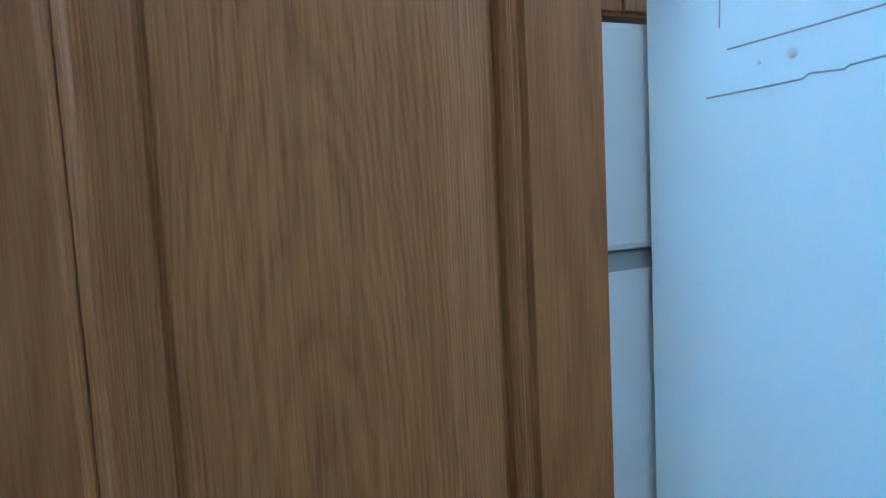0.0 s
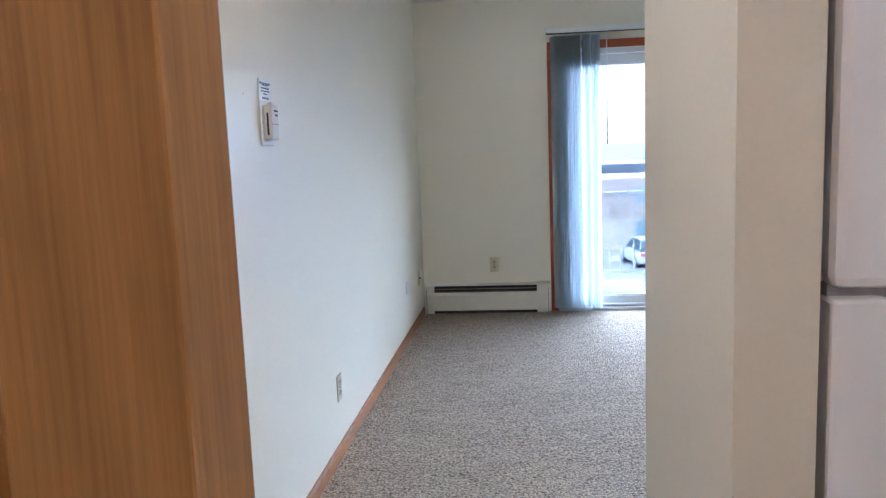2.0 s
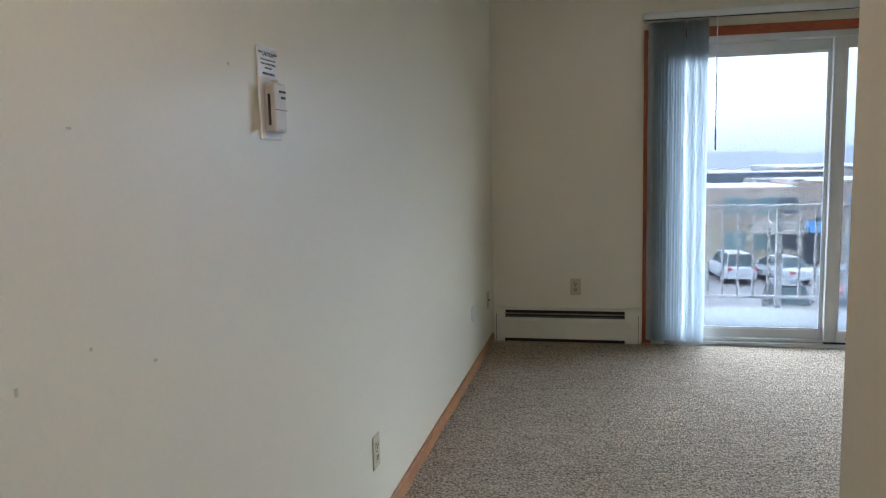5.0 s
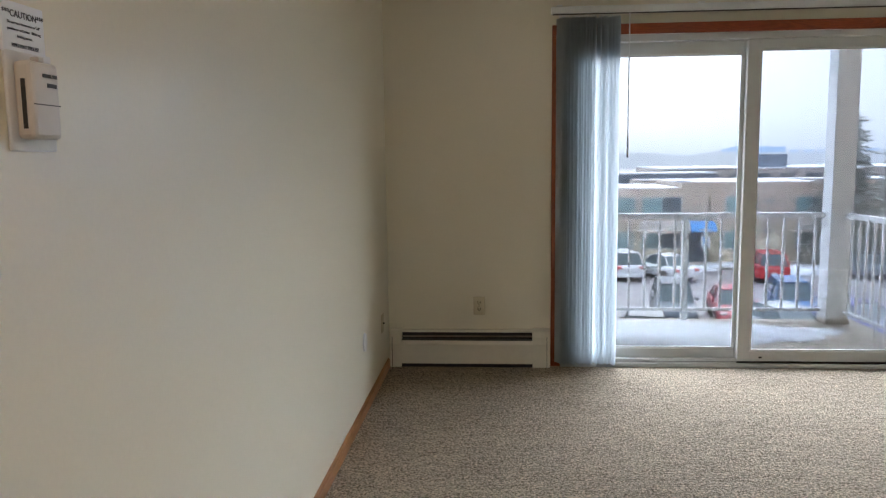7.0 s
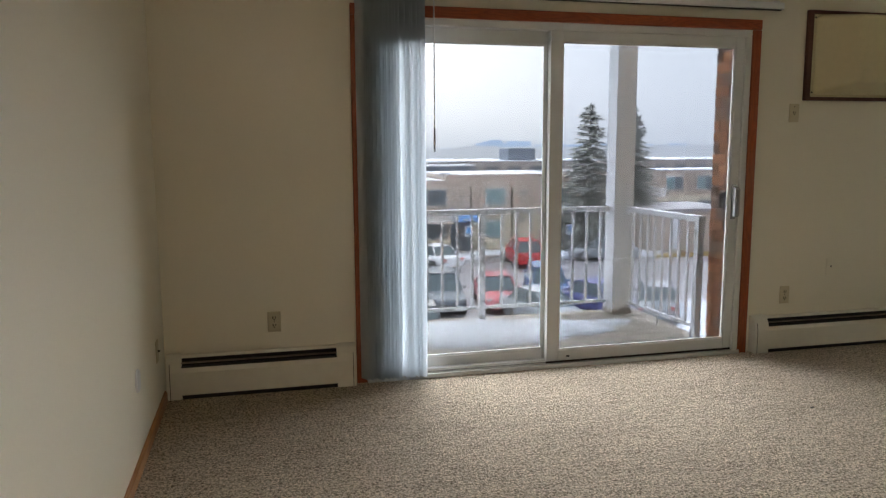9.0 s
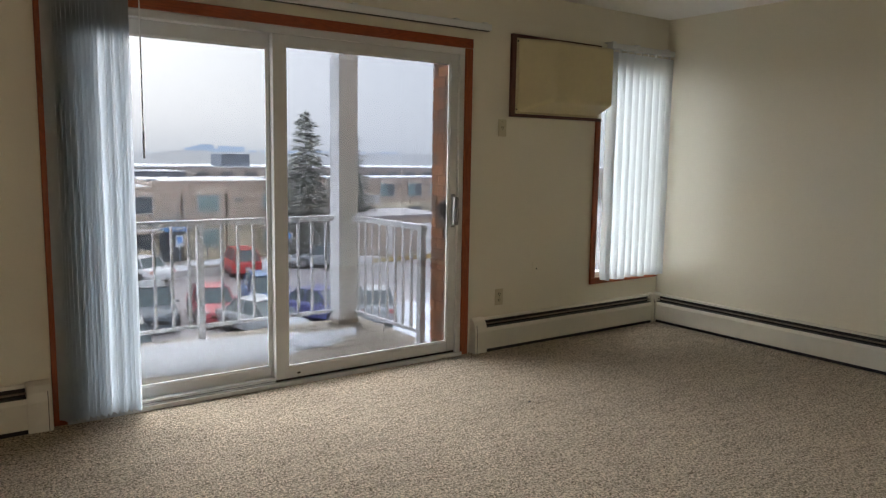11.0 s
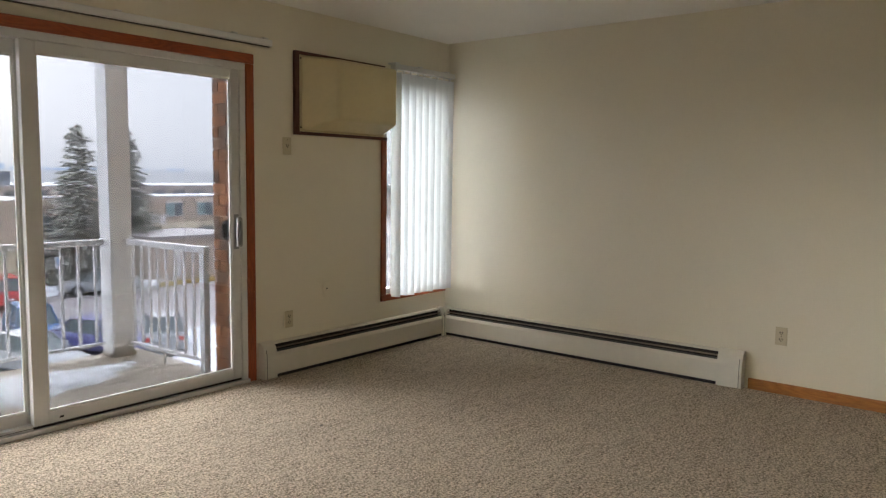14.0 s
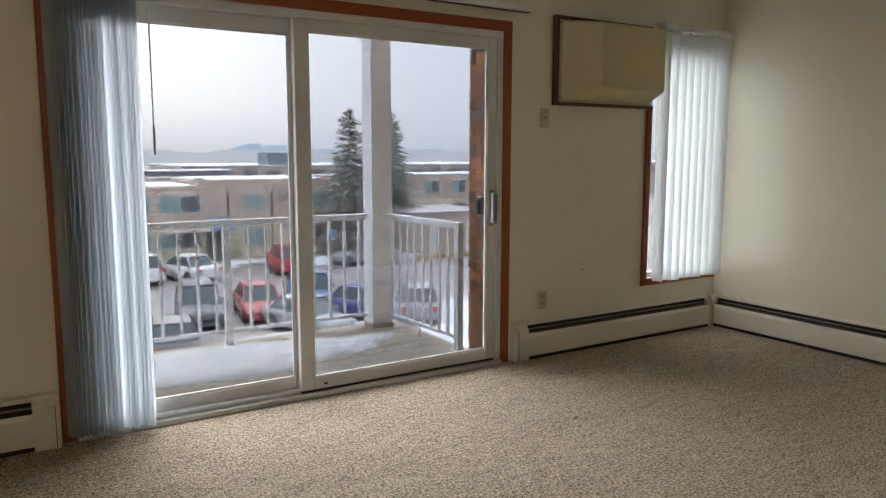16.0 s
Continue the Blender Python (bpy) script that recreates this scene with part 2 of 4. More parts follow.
def siding_material(name, color, pitch=0.13):
    """Horizontal lap siding seen from afar: lines every pitch metres."""
    m = material(name, color, 0.7, vary=0.10, grain=6, blotch=0.4, bump=0)
    nt = m.node_tree
    co, wave, bn = nt.nodes.new("ShaderNodeTexCoord"), nt.nodes.new("ShaderNodeTexWave"), nt.nodes.new("ShaderNodeBump")
    wave.wave_type, wave.bands_direction, wave.wave_profile = "BANDS", "Z", "SAW"
    wave.inputs["Scale"].default_value = 0.314 / pitch
    bn.inputs["Strength"].default_value, bn.inputs["Distance"].default_value = 1.0, 0.05
    nt.links.new(co.outputs["Object"], wave.inputs["Vector"])
    nt.links.new(wave.outputs["Fac"], bn.inputs["Height"])
    nt.links.new(bn.outputs["Normal"], nt.nodes["Principled BSDF"].inputs["Normal"])
    return m


M_wall = material("wall_paint_cream", (0.73, 0.68, 0.543), 0.30, vary=0.025, grain=90, bump=0.06, blotch=0.8, spec=0.7)
# Same cream paint, its colour darkened for the dimmer entry and kitchen light.
M_wall_dim = material("wall_paint_cream_dimmed", (0.66, 0.605, 0.49), 0.5, vary=0.03, grain=90, bump=0.10, blotch=0.9, spec=0.3)
M_ceiling = material("ceiling_texture", (0.80, 0.78, 0.73), 0.9, vary=0.03, grain=55, bump=0.5, blotch=2.0)
M_carpet = carpet_material()
M_oak_z = wood("oak_door_upright", (0.35, 0.172, 0.043), (0.215, 0.094, 0.020), "Z", 0.35)
M_oak_x = wood("oak_rail", (0.35, 0.172, 0.043), (0.215, 0.094, 0.020), "X", 0.35)
M_oak_panel = cathedral_oak("oak_door_panel", (0.385, 0.192, 0.050), (0.185, 0.080, 0.017), 0.2499, 0.495)
M_trim_z = wood("trim_oak_upright", (0.36, 0.078, 0.018), (0.20, 0.040, 0.009), "Z", 0.38, 2.0)
M_trim_x = wood("trim_oak_level", (0.36, 0.078, 0.018), (0.20, 0.040, 0.009), "X", 0.38, 2.0)
M_trim_dark = material("trim_dark_red", (0.075, 0.022, 0.014), 0.5, vary=0.2, grain=30, bump=0.1)
M_base_y = wood("baseboard_oak", (0.43, 0.190, 0.048), (0.25, 0.095, 0.022), "Y", 0.4, 1.6)
M_vinyl = material("vinyl_white", (0.60, 0.597, 0.575), 0.38, vary=0.03, grain=30, bump=0.03, blotch=2)
M_sill = material("threshold_vinyl", (0.50, 0.49, 0.455), 0.5, 0.0, vary=0.08, grain=30, bump=0.05)
M_heater = material("heater_enamel", (0.68, 0.64, 0.54), 0.45, vary=0.04, grain=25, bump=0.05, blotch=3)
# Near black: painted shade in the heater gaps, also seams and door track.
M_dark = material("gap_shade_and_dark_parts", (0.018, 0.015, 0.013), 0.7, vary=0.3, grain=30, bump=0)
M_fin = material("heater_fins", (0.05, 0.043, 0.038), 0.5, 0.3, vary=0.3, grain=60, bump=0.1)
M_damper = material("heater_damper", (0.26, 0.20, 0.145), 0.5, 0.2, vary=0.2, grain=60, bump=0.1)
M_scuff = material("wall_scuff", (0.56, 0.51, 0.42), 0.7, vary=0.2, grain=60, bump=0.1)
M_plate = material("outlet_ivory", (0.54, 0.475, 0.32), 0.4, vary=0.03, grain=40, bump=0.0)
M_plate_white = material("plate_white", (0.72, 0.71, 0.70), 0.4, vary=0.03, grain=40, bump=0.0)
M_slot = material("slot_black", (0.02, 0.017, 0.015), 0.6, vary=0.1, bump=0)
M_ac = material("ac_cover_cream", (0.60, 0.515, 0.30), 0.45, vary=0.04, grain=25, bump=0.05, blotch=1.5)
M_fridge = material("fridge_white", (0.74, 0.72, 0.72), 0.32, vary=0.015, grain=160, bump=0.10, blotch=1.0)
# White paint; its blue tint stands in for cool daylight.
M_partition = material("partition_white_daylight_tint", (0.80, 0.85, 0.88), 0.4, vary=0.02, grain=160, bump=0.10, blotch=1.0)
M_fridge_gap = material("fridge_gasket", (0.36, 0.35, 0.36), 0.6, vary=0.1, bump=0)
# Dark tint stands in for exposure: it dims the bright outdoors seen through.
M_glass = glass_material("window_glass", (0.238, 0.240, 0.240))
M_glass_screen = glass_material("window_glass_behind_screen", (0.226, 0.230, 0.236))
M_slat = slat_material("slat_vinyl", (0.78, 0.81, 0.82), 0.0)
M_slat_clear = slat_material("slat_vinyl_sheer", (0.70, 0.735, 0.76), 0.24, 0.40)
M_sign = material("sign_white", (0.78, 0.80, 0.84), 0.3, vary=0.02, bump=0)
M_ink = material("ink_dark", (0.03, 0.03, 0.05), 0.6, vary=0.1, bump=0)
M_thermo = material("thermostat_beige", (0.58, 0.53, 0.47), 0.35, vary=0.03, grain=50, bump=0.02)
M_rail_paint = material("rail_white_paint", (0.85, 0.86, 0.87), 0.5, vary=0.04, grain=20, bump=0.08)
M_post = material("post_cream_paint", (0.78, 0.74, 0.68), 0.55, vary=0.06, grain=14, bump=0.15)
M_deck = wood("deck_weathered", (0.50, 0.44, 0.36), (0.25, 0.21, 0.16), "X", 0.8)
M_snow = material("snow", (0.79, 0.82, 0.87), 0.75, vary=0.05, grain=8, bump=0.5, blotch=1.2)
M_brick = material("brick_orange", (0.55, 0.25, 0.12), 0.85, vary=0.25, grain=45, bump=0.6, blotch=7, random_tone=1.6)
M_brick_dark = material("brick_brown", (0.26, 0.17, 0.12), 0.85, vary=0.25, grain=45, bump=0.6, blotch=7, random_tone=1.2)
M_mortar = material("mortar", (0.42, 0.38, 0.33), 0.9, vary=0.15, grain=60, bump=0.5)
M_asphalt = material("asphalt_wet", (0.30, 0.275, 0.28), 0.5, vary=0.30, grain=3, bump=0.2, blotch=0.12)
M_chrome = material("chrome", (0.6, 0.6, 0.6), 0.2, 0.9, vary=0.05, bump=0)
M_white_plastic = material("rail_plastic", (0.70, 0.70, 0.68), 0.45, vary=0.03, bump=0.02)
M_lines = material("parking_paint", (0.6, 0.6, 0.58), 0.7, vary=0.2, grain=3, bump=0)
M_siding = siding_material("siding_tan", (0.66, 0.545, 0.455))
M_stone = material("stone_tan", (0.68, 0.60, 0.46), 0.85, vary=0.50, grain=1.8, bump=0.3, blotch=0.7)
M_arch = material("panel_tan", (0.66, 0.555, 0.47), 0.7, vary=0.06, grain=4, bump=0)
M_far_tan = material("far_wall_tan", (0.52, 0.46, 0.42), 0.8, vary=0.10, grain=1, bump=0, blotch=0.1)
M_far_dark = material("far_wall_slate", (0.20, 0.225, 0.27), 0.8, vary=0.15, grain=1, bump=0, blotch=0.1)
M_win_dark = material("far_window_glass", (0.12, 0.14, 0.16), 0.15, vary=0.2, grain=0.8, bump=0)
M_curtain = material("curtain_teal", (0.24, 0.34, 0.35), 0.5, vary=0.2, grain=2.5, bump=0)
M_awning = material("awning_blue", (0.13, 0.34, 0.72), 0.6, vary=0.08, bump=0)
M_bark = material("bark", (0.075, 0.055, 0.042), 0.9, vary=0.3, grain=12, bump=0.4)
M_needles = material("spruce_needles", (0.41, 0.41, 0.365), 0.85, vary=0.45, grain=1.6, bump=0, blotch=0.5)
M_tyre = material("tyre", (0.02, 0.02, 0.02), 0.8, vary=0.2, bump=0)
M_rim = material("rim_alloy", (0.35, 0.35, 0.36), 0.35, 0.7, vary=0.1, bump=0)
M_carglass = material("car_glass", (0.10, 0.13, 0.14), 0.08, vary=0.1, bump=0)
M_lens = material("headlight_lens", (0.6, 0.6, 0.6), 0.15, vary=0.05, bump=0)
M_tail = material("taillight_red", (0.45, 0.02, 0.02), 0.25, vary=0.05, bump=0)


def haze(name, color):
    """Paints winter haze onto the distance: fixed pale emission over a black base."""
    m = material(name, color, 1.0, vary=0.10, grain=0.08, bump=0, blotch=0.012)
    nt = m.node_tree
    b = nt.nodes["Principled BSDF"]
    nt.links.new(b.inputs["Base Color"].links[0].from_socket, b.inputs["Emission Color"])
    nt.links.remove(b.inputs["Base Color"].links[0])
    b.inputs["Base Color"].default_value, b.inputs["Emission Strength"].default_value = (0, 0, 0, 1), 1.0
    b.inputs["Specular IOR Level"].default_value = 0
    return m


M_haze_tree = haze("far_woods_haze_glow", (0.50, 0.52, 0.56))
M_haze_city = haze("far_city_haze_glow", (0.36, 0.46, 0.62))
M_haze_hill = haze("far_hills_haze_glow", (0.62, 0.66, 0.72))

# ---------------------------------------------------------------- building blocks


def box(bm, x0, x1, y0, y1, z0, z1, r=0.0):
    """Adds a box to bm, its edges rounded by r."""
    v = [bm.verts.new((x, y, z)) for x in (x0, x1) for y in (y0, y1) for z in (z0, z1)]
    f = [bm.faces.new([v[i] for i in q]) for q in ((0, 1, 3, 2), (4, 6, 7, 5), (0, 4, 5, 1), (2, 3, 7, 6), (0, 2, 6, 4), (1, 5, 7, 3))]
    if r:
        bmesh.ops.bevel(bm, geom=list({e for q in f for e in q.edges}), offset=r, segments=2, profile=0.5, affect="EDGES", clamp_overlap=True)


def prism(bm, outline, axis, lo, hi):
    """Adds a prism: an outline of 2D points pushed along axis from lo to hi. Outline axes: X -> (y, z), Y -> (x, z), Z -> (x, y)."""
    put = {"X": lambda a, b, c: (c, a, b), "Y": lambda a, b, c: (a, c, b), "Z": lambda a, b, c: (a, b, c)}[axis]
    a = [bm.verts.new(put(p[0], p[1], lo)) for p in outline]
    b = [bm.verts.new(put(p[0], p[1], hi)) for p in outline]
    bm.faces.new(a)
    bm.faces.new(b[::-1])
    n = len(outline)
    for i in range(n):
        bm.faces.new((a[i], b[i], b[(i + 1) % n], a[(i + 1) % n]))


def tube(bm, p, q, r, sides=10):
    """Adds a closed rod from p to q."""
    p, q = Vector(p), Vector(q)
    m = Matrix.Translation((p + q) / 2) @ (q - p).to_track_quat("Z", "Y").to_matrix().to_4x4()
    bmesh.ops.create_cone(bm, cap_ends=True, segments=sides, radius1=r, radius2=r, depth=(q - p).length, matrix=m)


def mesh_of(name, bm, mat, smooth=False):
    bmesh.ops.recalc_face_normals(bm, faces=bm.faces)
    me = bpy.data.meshes.new(name)
    bm.to_mesh(me)
    bm.free()
    me.materials.append(mat)
    if smooth:
        me.shade_smooth()
    return me


def part(name, bm, mat, parent, label="", smooth=False):
    ob = new(name, mesh_of(name, bm, mat, smooth))
    ob.parent = parent
    if label:
        tagged(ob, label)
    return ob


def solid(name, bm, mat, label, category="", kind="", group="", smooth=False):
    ob = new(name, mesh_of(name, bm, mat, smooth))
    return tagged(ob, label, category, group, kind)


def thing(name, at, label, category, group="", turn=0.0, kind=""):
    ob = new(name)
    ob.matrix_basis = pose(*at, 0, 0, turn)
    ob.empty_display_size = 0.05
    return tagged(ob, label, category, group, kind)


def bm_box(*a, r=0.0):
    bm = bmesh.new()
    box(bm, *a, r=r)
    return bm


def bm_prism(*a):
    bm = bmesh.new()
    prism(bm, *a)
    return bm


def bm_tube(*a):
    bm = bmesh.new()
    tube(bm, *a)
    return bm


def structure(name, boxes, mat, label, category):
    bm = bmesh.new()
    for b in boxes:
        box(bm, *b)
    return solid(name, bm, mat, label, category, "structure")

# ---------------------------------------------------------------- the rooms
H = 2.455          # ceiling height
RX = 5.57          # room width
structure("floor", [(-0.45, RX + 0.1, -8.0, 0.0, -0.2, 0.0)], M_carpet, "beige cut-pile wall-to-wall carpet, brushed streaks shaded in its colour", "floor")
structure("ceiling", [(-0.45, RX + 0.1, -8.0, 0.12, H, H + 0.15)], M_ceiling, "white textured ceiling", "ceiling")
# window wall with the patio door opening and the window opening
structure("wall_north", [(-0.2, 1.085, 0, 0.12, -0.2, H), (1.085, 3.515, 0, 0.12, 2.045, H), (1.085, 3.515, 0, 0.12, -0.2, 0.0),
                         (3.515, 4.80, 0, 0.12, -0.2, H), (4.80, 5.535, 0, 0.12, -0.2, 0.42), (4.80, 5.535, 0, 0.12, 2.10, H), (5.535, RX + 0.1, 0, 0.12, -0.2, H)],
          M_wall, "cream painted wall with patio door and window", "wall")
structure("wall_west", [(-0.2, 0.0, -4.74, 0.0, 0.0, H)], M_wall, "cream painted wall with slight sheen", "wall")
structure("wall_east", [(RX, RX + 0.1, -4.06, 0.0, 0.0, H)], M_wall, "cream painted wall above the baseboard heater", "wall")
structure("wall_south", [(1.255, RX + 0.1, -4.06, -3.945, 0.0, H)], M_wall, "cream painted wall between kitchen and living room", "wall")
structure("wall_wing", [(1.13, 1.255, -4.76, -3.945, 0.0, H)], M_wall_dim, "cream painted wing wall beside the refrigerator", "wall")
structure("wall_entry_west", [(-0.45, -0.26, -8.0, -4.74, 0.0, H)], M_wall_dim, "cream painted wall of the entry", "wall")
structure("wall_entry_back", [(-0.26, 3.2, -8.0, -7.85, 0.0, H)], M_wall_dim, "cream painted wall behind the entry", "wall")
structure("wall_kitchen_east", [(3.1, 3.2, -7.85, -4.06, 0.0, H)], M_wall_dim, "cream painted kitchen wall", "wall")
structure("wall_kitchen_side", [(1.637, 1.72, -7.85, -4.79, 0.0, H)], M_partition, "white partition, daylight blue put into its paint, with scratches and screw heads", "wall")

bm = bmesh.new()
prism(bm, [(0, 0), (0.013, 0), (0.013, 0.048), (0.006, 0.06), (0, 0.06)], "Y", -4.74, -0.07)
solid("baseboard_west", bm, M_base_y, "narrow oak baseboard along the wall", "baseboard", "structure")
bm = bmesh.new()
prism(bm, [(RX, 0), (RX - 0.013, 0), (RX - 0.013, 0.058), (RX - 0.006, 0.07), (RX, 0.07)], "Y", -3.945, -2.55)
solid("baseboard_east", bm, M_base_y, "narrow oak baseboard beyond the heater", "baseboard", "structure")

# ---------------------------------------------------------------- patio door
door = thing("sliding_patio_door", (0, 0, 0), "white vinyl sliding patio door with stained oak casing, closed", "patio door", kind="structure")
door.name = "door_1"
part("casing_side", bm_box(1.030, 1.090, -0.02, -0.001, 0.0, 2.040, r=0.004), M_trim_z, door, "reddish stained oak casing")
part("casing_side", bm_box(3.510, 3.570, -0.02, -0.001, 0.0, 2.040, r=0.004), M_trim_z, door, "reddish stained oak casing")
part("casing_head", bm_box(1.030, 3.570, -0.022, -0.001, 2.041, 2.102, r=0.004), M_trim_x, door, "reddish stained oak casing")
for x0, x1 in ((1.0905, 1.130), (3.470, 3.5095)):
    part("frame_jamb", bm_box(x0, x1, -0.012, 0.11, 0.021, 1.999, r=0.003), M_vinyl, door)
part("frame_head", bm_box(1.0905, 3.5095, -0.012, 0.11, 2.0, 2.0395, r=0.003), M_vinyl, door)
part("frame_sill", bm_box(1.0905, 3.5095, -0.03, 0.13, 0.001, 0.02, r=0.003), M_sill, door, "greyed vinyl threshold")
part("sill_lip", bm_box(1.0905, 3.5095, -0.034, -0.026, 0.001, 0.026, r=0.002), M_vinyl, door)
part("sill_riser", bm_box(1.1305, 3.4695, 0.050, 0.100, 0.0205, 0.0328), M_vinyl, door)
part("sill_cover", bm_box(1.1305, 2.189, 0.006, 0.046, 0.0205, 0.046, r=0.003), M_vinyl, door, "raised vinyl sill before the fixed panel")
part("sill_groove", bm_box(1.1305, 2.189, 0.0045, 0.0059, 0.0285, 0.031), M_fin, door)
part("sill_track", bm_box(2.191, 3.4695, 0.008, 0.042, 0.0205, 0.0338), M_dark, door, "dark sliding track")


def sash(x0, x1, y0, y1, z0, z1, left, right, top, bottom, name, glass):
    """One glazed door panel: stiles, rails, glazing beads and a pane."""
    s = part(name, bm_box(x0, x0 + left, y0, y1, z0, z1, r=0.004), M_vinyl, door)
    part("stile", bm_box(x1 - right, x1, y0, y1, z0, z1, r=0.004), M_vinyl, s)
    part("rail", bm_box(x0 + left, x1 - right, y0 + 0.001, y1 - 0.001, z1 - top, z1, r=0.003), M_vinyl, s)
    part("rail", bm_box(x0 + left, x1 - right, y0 + 0.001, y1 - 0.001, z0, z0 + bottom, r=0.003), M_vinyl, s)
    ym = (y0 + y1) / 2
    g = part("pane", bm_box(x0 + left - 0.006, x1 - right + 0.006, ym - 0.003, ym + 0.003, z0 + bottom - 0.006, z1 - top + 0.006), glass, s, "glass pane tinted to dim the view outside")
    g.visible_shadow = False
    xa, xb, za, zb, w = x0 + left, x1 - right, z0 + bottom, z1 - top, 0.010
    for q in ((xa, xa + w, za, zb), (xb - w, xb, za, zb), (xa + w, xb - w, za, za + w), (xa + w, xb - w, zb - w, zb)):
        part("glazing_bead", bm_box(q[0], q[1], y0 + 0.006, ym - 0.004, q[2], q[3]), M_vinyl, s)
    return s


sash(1.1302, 2.255, 0.052, 0.092, 0.033, 1.9998, 0.065, 0.075, 0.075, 0.07, "fixed_panel", M_glass)
slide = sash(2.190, 3.4698, 0.004, 0.046, 0.034, 1.9998, 0.075, 0.060, 0.060, 0.065, "sliding_panel", M_glass_screen)
M_handle = material("handle_pale_grey", (0.38, 0.38, 0.38), 0.25, 0.3, vary=0.04, bump=0.02)
bm = bmesh.new()
N = 20
arc = [(0.013 * math.cos(2 * math.pi * k / N), 0.085 * (1 if math.sin(2 * math.pi * k / N) > 0 else -1) * (0.78 + 0.22 * abs(math.sin(2 * math.pi * k / N))) if abs(math.sin(2 * math.pi * k / N)) > 0.01 else 0.0) for k in range(N)]
outer = [[bm.verts.new((3.440 + 1.35 * a, y, 0.985 + 1.12 * c)) for a, c in arc] for y in (-0.040, -0.018)]
inner = [[bm.verts.new((3.440 + 0.62 * a, y, 0.985 + 0.88 * c)) for a, c in arc] for y in (-0.040, -0.018)]
for k in range(N):
    q = (k + 1) % N
    bm.faces.new((outer[0][k], outer[0][q], inner[0][q], inner[0][k]))
    bm.faces.new((outer[1][k], inner[1][k], inner[1][q], outer[1][q]))
    bm.faces.new((outer[0][k], outer[1][k], outer[1][q], outer[0][q]))
    bm.faces.new((inner[0][k], inner[0][q], inner[1][q], inner[1][k]))
pull = part("handle", bm, M_handle, slide, "pale grey loop-shaped pull handle")
for z in (0.902, 1.068):
    part("handle_foot", bm_box(3.430, 3.450, -0.0175, 0.004, z - 0.012, z + 0.012, r=0.004), M_handle, pull)
part("handle_plate", bm_box(3.422, 3.456, -0.004, 0.004, 0.875, 1.095, r=0.003), M_handle, slide)
grip = part("outside_grip", bm_box(3.392, 3.420, 0.046, 0.085, 0.925, 1.055, r=0.008), M_vinyl, slide, "white outside handle bracket")
part("grip_recess", bm_box(3.375, 3.391, 0.050, 0.080, 0.945, 1.035, r=0.005), M_slot, grip, "dark grip")
part("latch", bm_box(2.32, 2.34, -0.001, 0.004, 0.055, 0.065), M_slot, slide)

# head rail and stacked vertical blinds of the patio door
blind = thing("vertical_blind", (1.02, -0.06, 2.14), "white vertical blind drawn aside, slats stacked by the casing", "blind")
part("head_rail", bm_box(0, 2.65, -0.025, 0.025, 0.018, 0.058, r=0.004), M_white_plastic, blind, "white head rail")
part("rail_channel", bm_box(0.01, 2.64, -0.010, 0.010, 0.013, 0.0175), M_fin, blind, "dark carrier channel")
for x in (0.03, 0.85, 1.62, 2.35, 2.58):
    part("bracket", bm_box(x, x + 0.035, -0.03, 0.058, 0.0585, 0.066, r=0.002), M_white_plastic, blind)
for i in range(22):
    s = bmesh.new()
    cv = [(0.007 * math.sin(math.pi * k / 6), -0.0445 + 0.089 * k / 6) for k in range(7)]
    prism(s, [(a, b) for a, b in cv] + [(a + 0.0012, b) for a, b in cv[::-1]], "Z", -2.11 + 0.004 * math.sin(i * 2.1), -0.003)
    a = radians(15 + 4 * math.sin(i * 1.7 + 0.5) + (7 if i % 5 == 0 else 0) - (9 if i in (8, 13, 17) else 0))
    bmesh.ops.rotate(s, verts=s.verts, cent=(0, 0, 0), matrix=Matrix.Rotation(a, 3, "Z"))
    bmesh.ops.translate(s, verts=s.verts, vec=(0.052 + 0.0158 * i + (0.009 if i > 13 else 0), 0, 0))
    part("slat", s, M_slat_clear, blind)
    part("carrier", bm_box(0.048 + 0.0158 * i + (0.009 if i > 13 else 0), 0.056 + 0.0158 * i + (0.009 if i > 13 else 0), -0.008, 0.008, -0.004, 0.0095), M_white_plastic, blind)
wand = part("wand", bm_tube((0.455, -0.03, -0.70), (0.455, -0.03, 0.012), 0.0035), M_white_plastic, blind, "thin tilt wand")
part("wand_grip", bm_tube((0.455, -0.03, -0.83), (0.455, -0.03, -0.70), 0.006), M_fridge_gap, wand)

# ---------------------------------------------------------------- side window with its blind
win = thing("window_1", (0, 0, 0), "tall narrow window with stained oak trim and open slat blind", "window", kind="structure")
part("casing_left", bm_box(4.755, 4.805, -0.02, -0.001, 0.425, 1.63, r=0.004), M_trim_z, win)
part("casing_sill", bm_box(4.755, 5.55, -0.022, -0.001, 0.375, 0.4245, r=0.004), M_trim_x, win)
part("casing_right", bm_box(5.530, 5.560, -0.02, -0.001, 0.425, 2.11, r=0.003), M_trim_z, win)
for q in ((4.8055, 4.845, 0.465, 2.055), (5.49, 5.5295, 0.465, 2.055), (4.8055, 5.5295, 0.425, 0.464), (4.8055, 5.5295, 2.056, 2.095)):
    part("window_frame", bm_box(q[0], q[1], 0.02, 0.10, q[2], q[3], r=0.003), M_vinyl, win)
g = part("pane", bm_box(4.846, 5.489, 0.055, 0.060, 0.465, 2.055), M_glass, win)
g.visible_shadow = False
vb = thing("vertical_blind", (4.825, -0.06, 2.14), "white vertical blind hanging over the narrow window, slats half open", "blind")
part("head_rail", bm_box(0, 0.735, -0.025, 0.030, 0.018, 0.058, r=0.004), M_white_plastic, vb)
